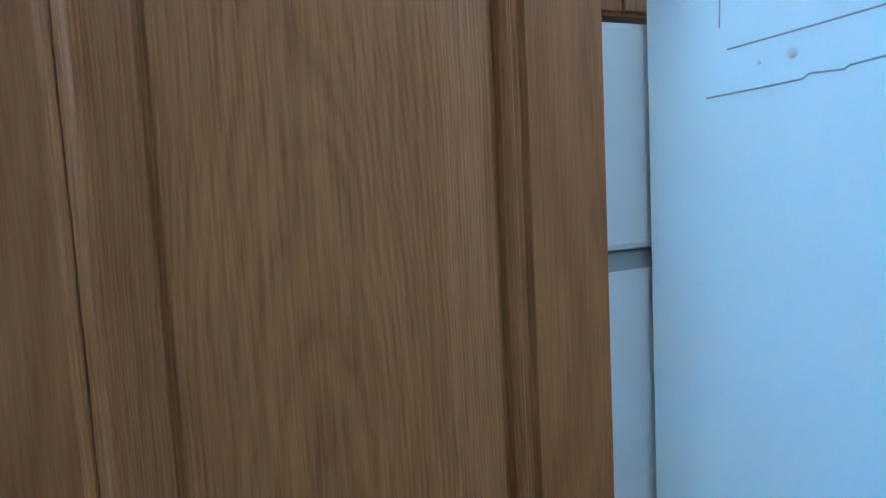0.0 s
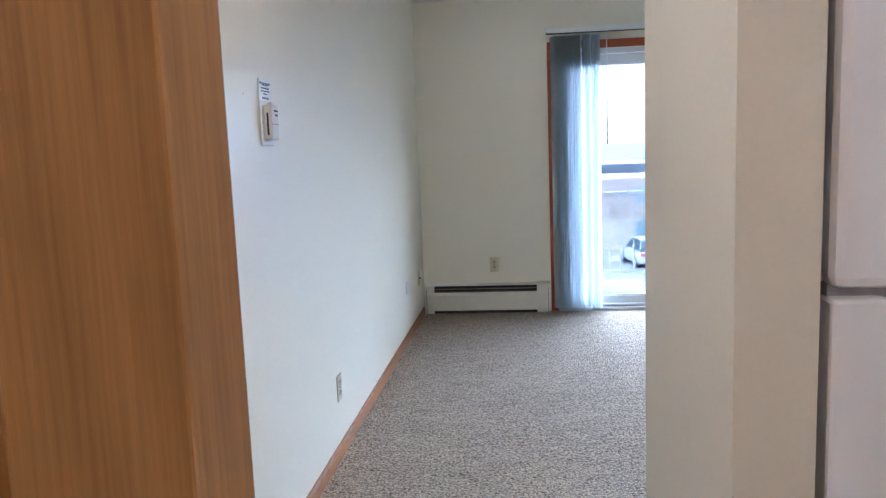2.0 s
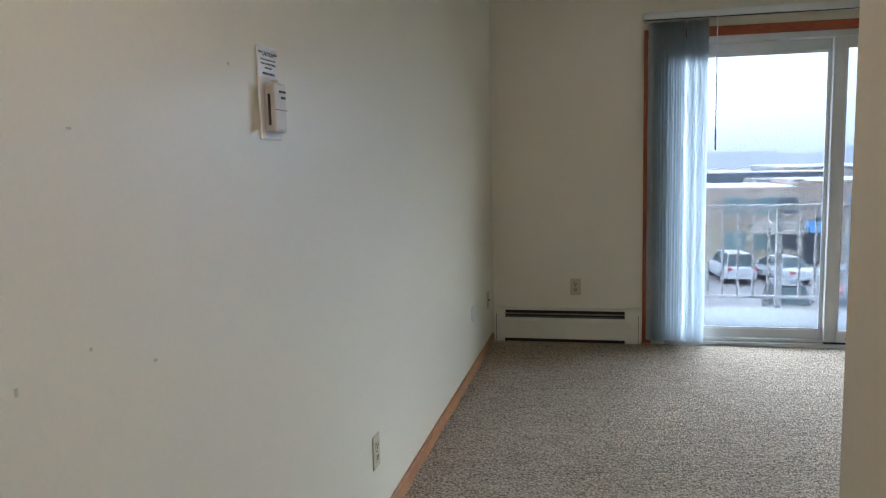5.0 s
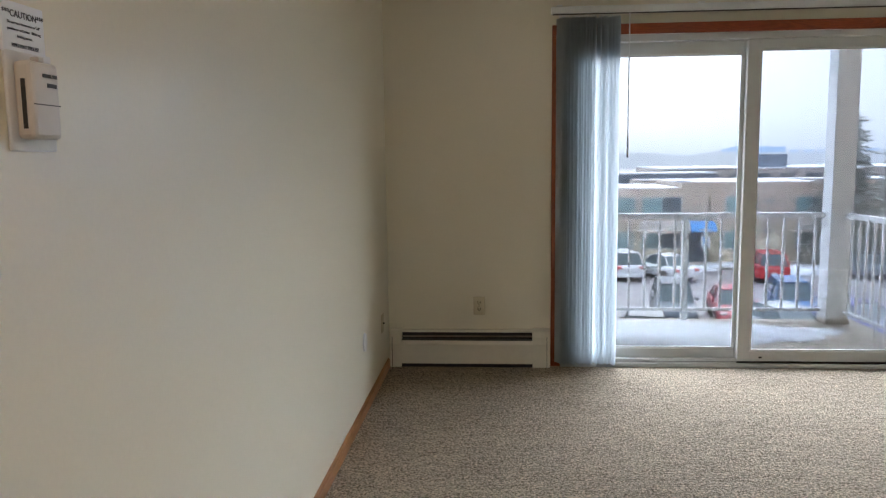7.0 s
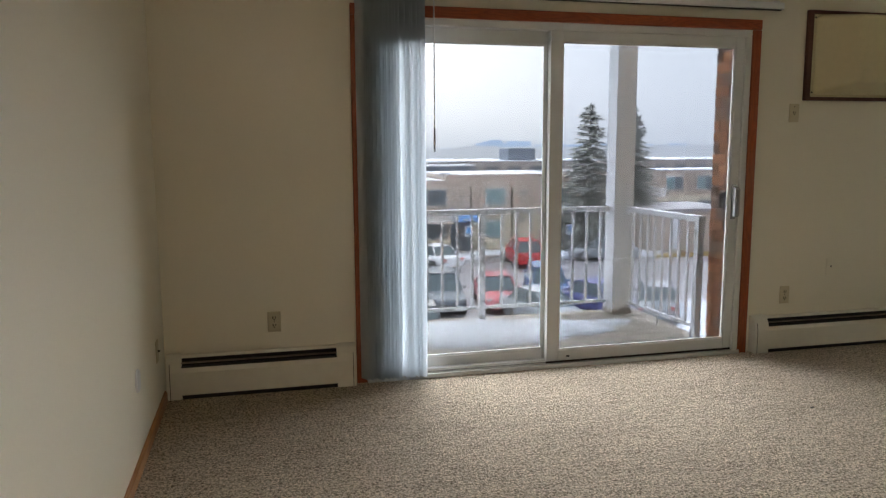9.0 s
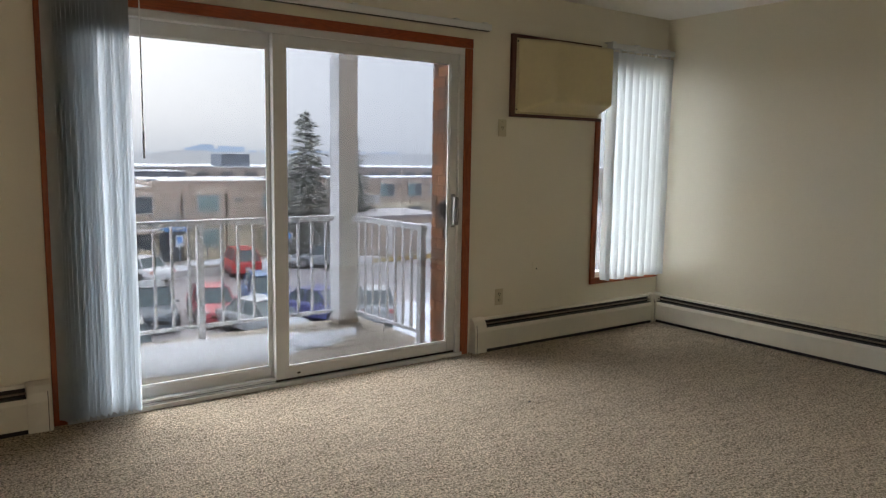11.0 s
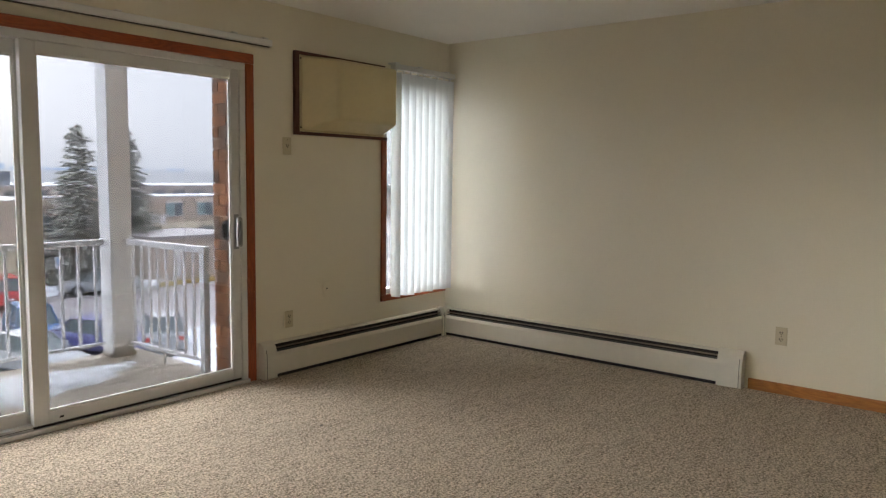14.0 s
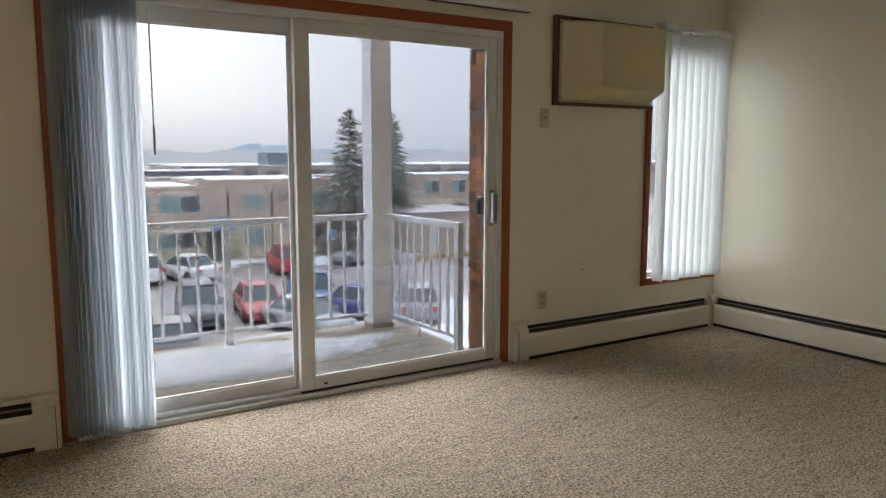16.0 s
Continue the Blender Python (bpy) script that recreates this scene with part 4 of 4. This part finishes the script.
for i, q in enumerate(((12.9, 43.0, 1.6, 0.7, 0.3), (17.0, 44.0, 3.2, 0.8, 0.3), (20.4, 42.3, 3.2, 1.7, 0.35), (25.2, 41.5, 2.6, 1.0, 0.3), (8.4, 42.6, 2.2, 0.8, 0.25),
                       (12.2, 23.6, 5.5, 0.8, 0.25), (20.5, 22.5, 3.4, 4.2, 0.3), (17.3, 20.4, 4.2, 2.4, 0.25), (6.0, 23.0, 4.0, 0.9, 0.2), (24.5, 27.5, 2.2, 1.8, 0.2))):
    snow_bank(*q, i)
bm = bmesh.new()
for i in range(9):
    x = 5.2 + 2.7 * i
    box(bm, x - 0.05, x + 0.05, 34.8, 39.8, G + 0.001, G + 0.006)
tagged(solid("parking_lines", bm, M_lines, "faded white parking bay lines", "road marking"), kind="stuff")
structure("pavement", [(2.0, 26.0, 43.2, 46.0, G - 0.05, G + 0.14)], M_far_tan, "concrete pavement with kerb along the building", "pavement")

# ---------------------------------------------------------------- the apartment building opposite
BY, BX0, BX1, RZ = 46.0, -6.0, 22.3, -0.57
bld = thing("apartment_building", (0, BY, G), "two-storey tan apartment building, stone below and siding above, snowy roof", "building")
zt = RZ - G


def facade_part(name, x0, x1, y0, y1, z0, z1, mat, parent, label="", r=0.0):
    return part(name, bm_box(x0, x1, y0, y1, z0 - G, z1 - G, r=r), mat, parent, label)


part("stone_wall", bm_box(BX0, BX1, 0.0, 8.0, 0.0, 2.72), M_stone, bld, "tan stone ground floor")
part("siding_wall", bm_prism([(BX0, 2.72), (BX1 + 0.9, 2.72), (BX1 - 0.2, zt), (13.1, zt), (13.1, zt - 0.42), (BX0, zt - 0.42)], "Y", -0.25, 8.0), M_siding, bld, "tan horizontal siding")
bm = bmesh.new()
for i in range(18):
    z = 2.74 + 0.142 * i
    if z > zt - 0.16:
        break
    right = BX1 + 0.9 - 1.1 * (z - 2.72) / (zt - 2.72)
    left = BX0 if z < zt - 0.58 else 13.12
    prism(bm, [(-0.251, z), (-0.295, z), (-0.256, z + 0.135), (-0.251, z + 0.135)], "X", left, right - 0.08)
tagged(part("siding_boards", bm, M_siding, bld, "lapped tan siding boards"), kind="stuff")
part("roof_snow", bm_box(13.2, BX1 - 0.3, 0.05, 7.9, zt - 0.02, zt + 0.06), M_snow, bld, "snow on the flat roof")
part("roof_snow", bm_box(BX0, 13.0, 0.05, 7.9, zt - 0.42, zt - 0.30), M_snow, bld, "snow on the flat roof")
part("parapet", bm_box(13.1, BX1 - 0.15, -0.32, -0.1, zt - 0.06, zt + 0.07), M_arch, bld)
part("parapet", bm_box(BX0, 13.1, -0.32, -0.1, zt - 0.48, zt - 0.33), M_arch, bld)
part("roof_vent", bm_box(13.0, 13.6, 0.4, 1.0, zt, zt + 0.16, r=0.05), M_far_dark, bld)


def facade_window(x, z0, z1, w, arch, y=-0.25, dark=False):
    """A two-light window, with an arched hood above it on the upper floor."""
    wn = facade_part("window", x - w / 2 - 0.10, x + w / 2 + 0.10, y - 0.06, y + 0.04, z0 - 0.10, z1 + 0.10, M_vinyl, bld)
    for a, b, m in ((x - w / 2, x - 0.03, M_curtain), (x + 0.03, x + w / 2, M_win_dark if dark else M_curtain)):
        facade_part("pane", a, b, y - 0.075, y - 0.061, z0, z1, m, wn)
    if arch:
        pts = [(x + (w / 2 + 0.12) * math.cos(math.pi * k / 14), z1 - G + 0.12 + (0.55 if w < 1.8 else 0.35) * math.sin(math.pi * k / 14)) for k in range(15)]
        part("arched_hood", bm_prism(pts, "Y", y - 0.10, y + 0.02), M_arch, bld, "arched tan panel over the window")


for x, w, dark in ((4.2, 1.5, False), (9.3, 1.35, False), (11.8, 2.5, True), (16.7, 1.35, False), (21.5, 1.9, True), (0.5, 2.4, True), (-3.0, 1.3, False)):
    facade_window(x, -2.57, -1.55, w, True, dark=dark)
for x, w, dark in ((4.2, 1.5, False), (9.3, 1.35, False), (11.8, 2.5, True), (16.7, 1.35, False), (21.2, 1.0, True), (0.5, 2.4, True)):
    facade_window(x, -4.92, -3.86, w, False, 0.0, dark)
for x in (18.8,):
    for z in (-2.0, -4.0):
        y0 = -0.31 if z > -3 else -0.06
        u = facade_part("wall_unit", x - 0.30, x + 0.30, y0, 0.05, z, z + 0.36, M_far_tan, bld)
        facade_part("grille", x - 0.25, x + 0.25, y0 - 0.01, y0, z + 0.05, z + 0.31, M_win_dark, u)
part("downspout", bm_tube((17.9, -0.33, 0.1), (17.9, -0.33, 4.6), 0.05), M_bark, bld)
part("downspout", bm_tube((14.9, -0.33, 0.1), (14.9, -0.33, 4.6), 0.05), M_bark, bld)


def facade_balcony(x0, x1):
    b = facade_part("balcony", x0, x1, -1.35, -0.251, -3.80, -3.66, M_arch, bld, "small projecting balcony")
    facade_part("top_rail", x0, x1, -1.35, -1.28, -3.09, -3.02, M_rail_paint, b)
    n = int((x1 - x0) / 0.16)
    for i in range(n + 1):
        x = x0 + (x1 - x0) * i / n
        facade_part("baluster", x - 0.03, x + 0.03, -1.33, -1.29, -3.66, -3.09, M_rail_paint, b)


facade_balcony(10.2, 13.4)
facade_balcony(20.2, 22.9)
facade_balcony(-1.2, 2.2)
aw = part("entrance_awning", bm_prism([(-1.55, 2.30), (-1.45, 2.55), (-1.1, 2.78), (-0.6, 2.90), (-0.26, 2.93), (-0.26, 2.30)], "X", 13.5, 15.1), M_awning, bld, "rounded blue entrance awning")
facade_part("awning_lettering", 14.0, 14.7, -1.565, -1.535, -3.62, -3.50, M_vinyl, aw)
en = facade_part("entrance", 13.5, 15.0, -0.10, 0.05, -6.0, -3.75, M_far_dark, bld, "dark glazed entrance door")
facade_part("door_leaf", 13.58, 14.22, -0.14, -0.101, -5.95, -3.85, M_win_dark, en)
facade_part("door_leaf", 14.28, 14.92, -0.14, -0.101, -5.95, -3.85, M_win_dark, en)
en_rail = thing("entrance_handrail", (15.3, 44.6, G), "thin dark metal handrail beside the entrance ramp", "handrail")
for x in (0, 0.9, 1.8, 2.7):
    part("rail_post", bm_tube((x, 0, 0.0), (x, 0, 1.5 - 0.3 * x), 0.03), M_far_dark, en_rail)
part("top_rail", bm_tube((0, 0, 1.5), (2.7, 0, 0.69), 0.03), M_far_dark, en_rail)


def accessible_sign(x, y):
    s = thing("parking_sign", (x, y, G), "blue and white parking sign on a thin post", "sign", "parking signs")
    part("post", bm_tube((0, 0, 0), (0, 0, 2.0), 0.035), M_far_dark, s)
    p = part("sign_plate", bm_box(-0.28, 0.28, -0.05, -0.036, 1.35, 2.1), M_sign, s)
    part("symbol", bm_box(-0.16, 0.16, -0.06, -0.0505, 1.6, 2.0), M_awning, p)


accessible_sign(14.2, 43.9)
accessible_sign(21.2, 43.0)

# second building, beyond the trees
b2 = thing("apartment_building", (0, 62.0, G), "two-storey tan brick apartment building beyond the spruces", "building")
part("wall", bm_box(33.5, 62, 0, 6, 0, 5.0), M_siding, b2)
part("roof_snow", bm_box(33.4, 62.1, -0.1, 6, 5.0, 5.13), M_snow, b2, "snow on the flat roof")
part("stone_wall", bm_box(33.55, 61.9, -0.2, 0.0, 0, 2.5), M_stone, b2)
for x, w in ((36.2, 3.0), (40.6, 1.6), (44.0, 1.6), (47.5, 3.0), (52, 1.6)):
    wn = part("window", bm_box(x - w / 2 - 0.1, x + w / 2 + 0.1, -0.1, 0.02, 3.1, 4.5), M_vinyl, b2)
    part("pane", bm_box(x - w / 2, x - 0.05, -0.13, -0.101, 3.2, 4.4), M_curtain, wn)
    part("pane", bm_box(x + 0.05, x + w / 2, -0.13, -0.101, 3.2, 4.4), M_win_dark, wn)
    pts = [(x + (w / 2 + 0.25) * math.cos(math.pi * k / 12), 4.45 + 0.4 * math.sin(math.pi * k / 12)) for k in range(13)]
    part("arched_hood", bm_prism(pts, "Y", -0.09, 0.02), M_arch, b2)
    part("window", bm_box(x - w / 2, x + w / 2, -0.3, -0.201, 0.8, 2.0), M_win_dark, b2)
bal = part("balcony", bm_box(34.4, 39.0, -1.4, -0.001, 2.35, 2.55), M_arch, b2)
for i in range(24):
    part("baluster", bm_box(34.4 + 0.19 * i, 34.5 + 0.19 * i, -1.38, -1.32, 2.55, 3.3), M_rail_paint, bal)
part("top_rail", bm_box(34.4, 39.0, -1.4, -1.3, 3.3, 3.4), M_rail_paint, bal)

garage = thing("garage", (26.6, 41.5, G), "beige sided garage with a narrow white door", "garage")
part("wall", bm_box(0, 6.5, 0, 6, 0, 2.9), M_siding, garage)
part("roof", bm_box(-0.2, 6.7, -0.3, 6.2, 2.9, 3.1), M_asphalt, garage)
part("side_door", bm_box(1.5, 1.95, -0.04, -0.001, 0.3, 2.5), M_rail_paint, garage, "narrow white door")
part("garage_door", bm_box(4.6, 6.3, -0.04, -0.001, 0.1, 2.4), M_rail_paint, garage)
part("kerb", bm_box(-0.5, 6.6, -1.6, -1.3, 0.0, 0.25), material("kerb_yellow", (0.45, 0.30, 0.08), 0.8, vary=0.2, bump=0), garage, "faded yellow kerb")

# far row of buildings
far = thing("long_building", (0, 90.0, G), "long low tan building with a snowy roof, far off", "building")
part("wall", bm_box(22, 120, 0, 20, 0, 5.5), M_far_tan, far)
part("roof_snow", bm_box(22, 120, -0.2, 20, 5.5, 5.65), M_snow, far)
for i in range(30):
    part("window", bm_box(23.5 + 3.1 * i, 25.2 + 3.1 * i, -0.1, -0.001, 4.0, 4.95), M_win_dark, far)
pent = part("plant_room", bm_box(33.2, 37.0, 1.0, 5.0, 5.65, 7.25), M_far_dark, far, "dark rooftop plant room")
slate = thing("slate_building", (0, 84.0, G), "slate-grey low building with snow on its roof, far off", "building")
part("wall", bm_box(-8, 26.5, 0, 5, 0, 5.1), M_far_dark, slate)
part("roof_snow", bm_box(-8, 26.5, -0.2, 5, 5.1, 5.25), M_snow, slate)
for i in range(12):
    part("window", bm_box(-6 + 2.7 * i, -4.6 + 2.7 * i, -0.1, -0.001, 3.0, 4.5), M_win_dark, slate)
low = thing("flat_roofed_building", (0, 64.0, G), "low flat-roofed building with snow along its roof edge", "building")
part("wall", bm_box(14, 34, 0, 6, 0, 5.0), M_far_tan, low)
part("roof_edge", bm_box(13.9, 34.1, -0.2, 0.3, 5.0, 5.12), M_snow, low, "snow along the roof edge")

# distance: woods, city and hills, self-lit with painted haze
rng = random.Random(11)


def skyline(name, y, x0, x1, z0, lo, hi, step, mat, label):
    bm = bmesh.new()
    x, prev, h = x0, None, (lo + hi) / 2
    while x < x1:
        h = min(hi, max(lo, h + rng.uniform(-0.3, 0.3) * (hi - lo)))
        a, b = bm.verts.new((x, y, z0)), bm.verts.new((x, y, h))
        c, d = bm.verts.new((x, y + 40, z0)), bm.verts.new((x, y + 40, h))
        if prev:
            bm.faces.new((prev[0], a, b, prev[1]))
            bm.faces.new((prev[1], b, d, prev[3]))
        prev = (a, b, c, d)
        x += step
    ob = solid(name, bm, mat, label, "backdrop", "structure")
    return ob


skyline("backdrop_woods", 420, -400, 900, G, 0.6, 2.6, 1.3, M_haze_tree, "bare winter woods on the horizon, haze painted as glow")
skyline("backdrop_hills", 2500, -2500, 5200, G, 3.8, 4.7, 60, M_haze_hill, "pale hills with blue haze painted as glow")
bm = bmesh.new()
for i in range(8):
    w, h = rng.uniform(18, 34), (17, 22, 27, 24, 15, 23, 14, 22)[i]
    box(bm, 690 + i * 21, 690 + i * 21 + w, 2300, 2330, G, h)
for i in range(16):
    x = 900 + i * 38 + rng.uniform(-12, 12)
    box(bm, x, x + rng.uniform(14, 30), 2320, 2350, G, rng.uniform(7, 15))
solid("backdrop_city", bm, M_haze_city, "city blocks on the horizon, pale blue haze painted as glow", "backdrop", "structure")

# ---------------------------------------------------------------- spruces


def spruce(at, height, spread, seed, label):
    r = random.Random(seed)
    t = thing("spruce_tree", at, label, "tree", "spruce trees")
    bm = bmesh.new()
    bmesh.ops.create_cone(bm, cap_ends=True, segments=10, radius1=0.20, radius2=0.02, depth=height, matrix=pose(0, 0, height / 2))
    part("trunk", bm, M_bark, t)
    verts, faces, tones = [], [], []

    def spray(c, way, size):
        side = way.cross(Vector((r.uniform(-0.4, 0.4), r.uniform(-0.4, 0.4), 1))).normalized()
        n = len(verts)
        droop = Vector((0, 0, -size * r.uniform(0.1, 0.5)))
        verts.extend([c - side * size * 0.4, c + way * size * 0.5 + side * size * 0.15 + droop * 0.3, c + way * size + droop, c + side * size * 0.42, c + way * size * 0.4 - side * size * 0.35 + droop])
        faces.append((n, n + 4, n + 2))
        faces.append((n, n + 1, n + 3))
        faces.append((n + 3, n + 1, n + 2))

    z = 0.9
    while z < height - 0.15:
        f = 1 - z / height
        reach = spread * (f ** 0.80) * r.uniform(0.78, 1.12) + 0.10
        k = max(6, int(9 + 13 * f))
        for i in range(k):
            if r.random() < 0.15:
                continue
            a = 2 * math.pi * (i + r.uniform(-0.35, 0.35)) / k
            L = reach * r.uniform(0.5, 1.1)
            zj = z + r.uniform(-0.28, 0.28)
            rise = 0.30 if f < 0.25 else -0.10
            steps = max(3, int(L / 0.13))
            for s in range(1, steps + 1):
                q = s / steps
                way = Vector((math.cos(a), math.sin(a), 0))
                c = way * (L * q) + Vector((0, 0, zj + rise * L * q - 0.14 * L * q * q + 0.16 * max(0, q - 0.7)))
                for _ in range(3):
                    b = a + r.uniform(-1.2, 1.2)
                    spray(c + Vector((r.uniform(-0.06, 0.06), r.uniform(-0.06, 0.06), r.uniform(-0.05, 0.05))), Vector((math.cos(b), math.sin(b), r.uniform(-0.25, 0.35))), r.uniform(0.18, 0.36))
        z += r.uniform(0.20, 0.36) * (0.8 + 0.5 * f)
    for i in range(30):
        spray(Vector((0, 0, height - 0.5 * r.random())), Vector((r.uniform(-1, 1), r.uniform(-1, 1), 1.2)).normalized(), 0.16)
    me = bpy.data.meshes.new("crown")
    me.from_pydata([tuple(v) for v in verts], [], faces)
    me.materials.append(M_needles)
    ob = new("crown", me)
    ob.parent = t
    tagged(ob, "frosted grey-green needle sprays")
    return t


spruce((22.85, 43.6, G), 10.35, 2.95, 3, "tall frosted grey-green spruce beside the building")
spruce((27.75, 46.5, G), 10.3, 2.85, 8, "tall frosted grey-green spruce behind the corner post")

# ---------------------------------------------------------------- cars


def paint(name, color):
    m = material(name, color, 0.38, vary=0.04, grain=3, bump=0, blotch=1.0)
    m.node_tree.nodes["Principled BSDF"].inputs["Coat Weight"].default_value = 0.3
    return m


def loft(sections):
    """A closed skin through rings of points, section by section."""
    bm = bmesh.new()
    rings = [[bm.verts.new(p) for p in s] for s in sections]
    n = len(rings[0])
    for a, b in zip(rings, rings[1:]):
        for i in range(n):
            bm.faces.new((a[i], a[(i + 1) % n], b[(i + 1) % n], b[i]))
    bm.faces.new(rings[0][::-1])
    bm.faces.new(rings[-1])
    return bm


def car(at, turn, mat, label, tall=False):
    """A parked car, its front towards local +x."""
    c = thing("parked_car", at, label, "car", "parked cars", turn)
    L, W = (2.2, 0.90) if tall else (2.28, 0.89)
    belt, roof = (1.02, 1.66) if tall else (0.90, 1.42)
    st = [(-L, 0.78, 0.42, belt - 0.16), (-L + 0.10, 0.84, 0.30, belt - 0.05), (-L + 0.45, W, 0.24, belt), (-0.8, W, 0.22, belt), (0.55, W, 0.22, belt - 0.01), (1.05, W, 0.22, belt - 0.05), (L - 0.5, 0.86, 0.24, belt - 0.15), (L - 0.12, 0.78, 0.30, belt - 0.26), (L, 0.66, 0.40, belt - 0.36)]
    secs = []
    for x, w, zb, ztop in st:
        m = (zb + ztop) / 2 + 0.08
        secs.append([(x, -w * 0.92, zb), (x, -w, zb + 0.12), (x, -w, m), (x, -w * 0.95, ztop - 0.05), (x, -w * 0.84, ztop), (x, w * 0.84, ztop), (x, w * 0.95, ztop - 0.05), (x, w, m), (x, w, zb + 0.12), (x, w * 0.92, zb)])
    part("body", loft(secs), mat, c, smooth=True)
    rear, front = (-L + 0.22, 0.98) if tall else (-L + 0.75, 1.05)
    r0, r1 = (-L + 0.55, 0.25) if tall else (-1.0, 0.25)
    part("windows", loft([[(rear, -0.78, belt - 0.02), (front, -0.78, belt - 0.04), (front, 0.78, belt - 0.04), (rear, 0.78, belt - 0.02)],
                          [(r0, -0.62, roof - 0.03), (r1, -0.62, roof - 0.03), (r1, 0.62, roof - 0.03), (r0, 0.62, roof - 0.03)]]), M_carglass, c, "dark car windows")
    part("roof", bm_box(r0 - 0.03, r1 + 0.05, -0.61, 0.61, roof - 0.035, roof + 0.010, r=0.02), mat, c)
    for s in (-1, 1):
        for xa, xb in ((front + 0.02, r1 + 0.02), (-0.38, -0.42), (rear - 0.02, r0 - 0.02)):
            part("pillar", bm_tube((xa, s * 0.785, belt - 0.02), (xb, s * 0.63, roof - 0.01), 0.035, 6), mat, c)
        part("mirror", bm_box(0.62, 0.76, s * 0.93 - 0.07, s * 0.93 + 0.07, belt, belt + 0.13, r=0.02), mat, c)
        part("headlight", bm_box(L - 0.34, L - 0.10, s * 0.62 - 0.13, s * 0.62 + 0.13, belt - 0.34, belt - 0.20, r=0.03), M_lens, c)
        part("taillight", bm_box(-L - 0.005, -L + 0.14, s * 0.66 - 0.15, s * 0.66 + 0.15, belt - 0.26, belt - 0.08, r=0.03), M_tail, c)
        for x in (-1.33, 1.35):
            w = part("wheel", bm_tube((x, s * 0.70, 0.325), (x, s * 0.905, 0.325), 0.325, 20), M_tyre, c)
            part("rim", bm_tube((x, s * 0.90, 0.325), (x, s * 0.915, 0.325), 0.21, 14), M_rim, w)
    part("grille", bm_box(L - 0.06, L + 0.012, -0.40, 0.40, 0.42, 0.55, r=0.01), M_slot, c)
    part("front_bumper", bm_box(L - 0.10, L + 0.03, -0.62, 0.62, 0.26, 0.40, r=0.02), mat, c)
    part("rear_bumper", bm_box(-L - 0.04, -L + 0.10, -0.74, 0.74, 0.30, 0.50, r=0.03), mat, c)
    part("number_plate", bm_box(-L - 0.052, -L - 0.042, -0.17, 0.17, 0.55, 0.66), M_sign, c)
    return c


P_white, P_red, P_maroon = paint("car_white", (0.75, 0.76, 0.78)), paint("car_red", (0.50, 0.03, 0.035)), paint("car_rose_red", (0.45, 0.07, 0.09))
P_blue, P_navy, P_grey, P_silver, P_black = paint("car_blue", (0.05, 0.13, 0.30)), paint("car_violet_blue", (0.10, 0.11, 0.30)), paint("car_slate", (0.10, 0.12, 0.145)), paint("car_silver", (0.30, 0.32, 0.34)), paint("car_charcoal", (0.05, 0.055, 0.065))
car((8.2, 40.6, G), 98, P_white, "white sport utility car parked nose to the building", True)
car((10.8, 40.3, G), 112, P_white, "white sedan parked nose to the building")
car((16.7, 40.0, G), 82, P_red, "bright red sport utility car parked at the kerb", True)
car((22.4, 40.2, G), 160, P_silver, "silver sedan parked beside the spruce")
car((8.6, 28.6, G), -98, P_grey, "slate grey hatchback facing the balcony", True)
car((11.2, 28.6, G), -99, P_maroon, "rose red sedan facing the balcony")
car((13.9, 29.0, G), -102, P_blue, "dark blue sport utility car facing the balcony", True)
car((15.2, 25.6, G), -70, P_navy, "violet blue sedan on wet asphalt")
car((12.0, 24.6, G), -75, P_silver, "pale silver car with snow on its roof")
car((6.4, 23.6, G), 80, P_black, "charcoal car with red tail lights by the balcony")
car((17.4, 24.8, G), 62, P_silver, "pale teal-grey car beside a snow bank")

# ---------------------------------------------------------------- brick pier at the balcony end
pier = thing("brick_pier", (3.585, 0.245, -1.2), "pier of orange and brown bricks beside the balcony", "pier")
part("core", bm_box(0.012, 0.40, 0.0, 0.215, -4.8, 4.6), M_mortar, pier, "recessed mortar core")
b_long, b_short = bm_box(0.0, 0.095, 0.0, 0.145, 0.0, 0.066, r=0.003), bm_box(0.0, 0.095, 0.0, 0.062, 0.0, 0.066, r=0.003)
mesh_l, mesh_s = mesh_of("brick", b_long, M_brick), mesh_of("brick", b_short, M_brick)
mesh_ld, mesh_sd = mesh_l.copy(), mesh_s.copy()
mesh_ld.materials[0], mesh_sd.materials[0] = M_brick_dark, M_brick_dark
rng = random.Random(21)
for row in range(52):
    z = row * 0.0755
    for y, long in (((0.0, True), (0.155, False)) if row % 2 else ((0.0, False), (0.072, True))):
        d = rng.random() < 0.3
        me = (mesh_ld if d else mesh_l) if long else (mesh_sd if d else mesh_s)
        ob = new("brick", me)
        ob.parent = pier
        ob.location = (rng.uniform(-0.002, 0.002), y, z)
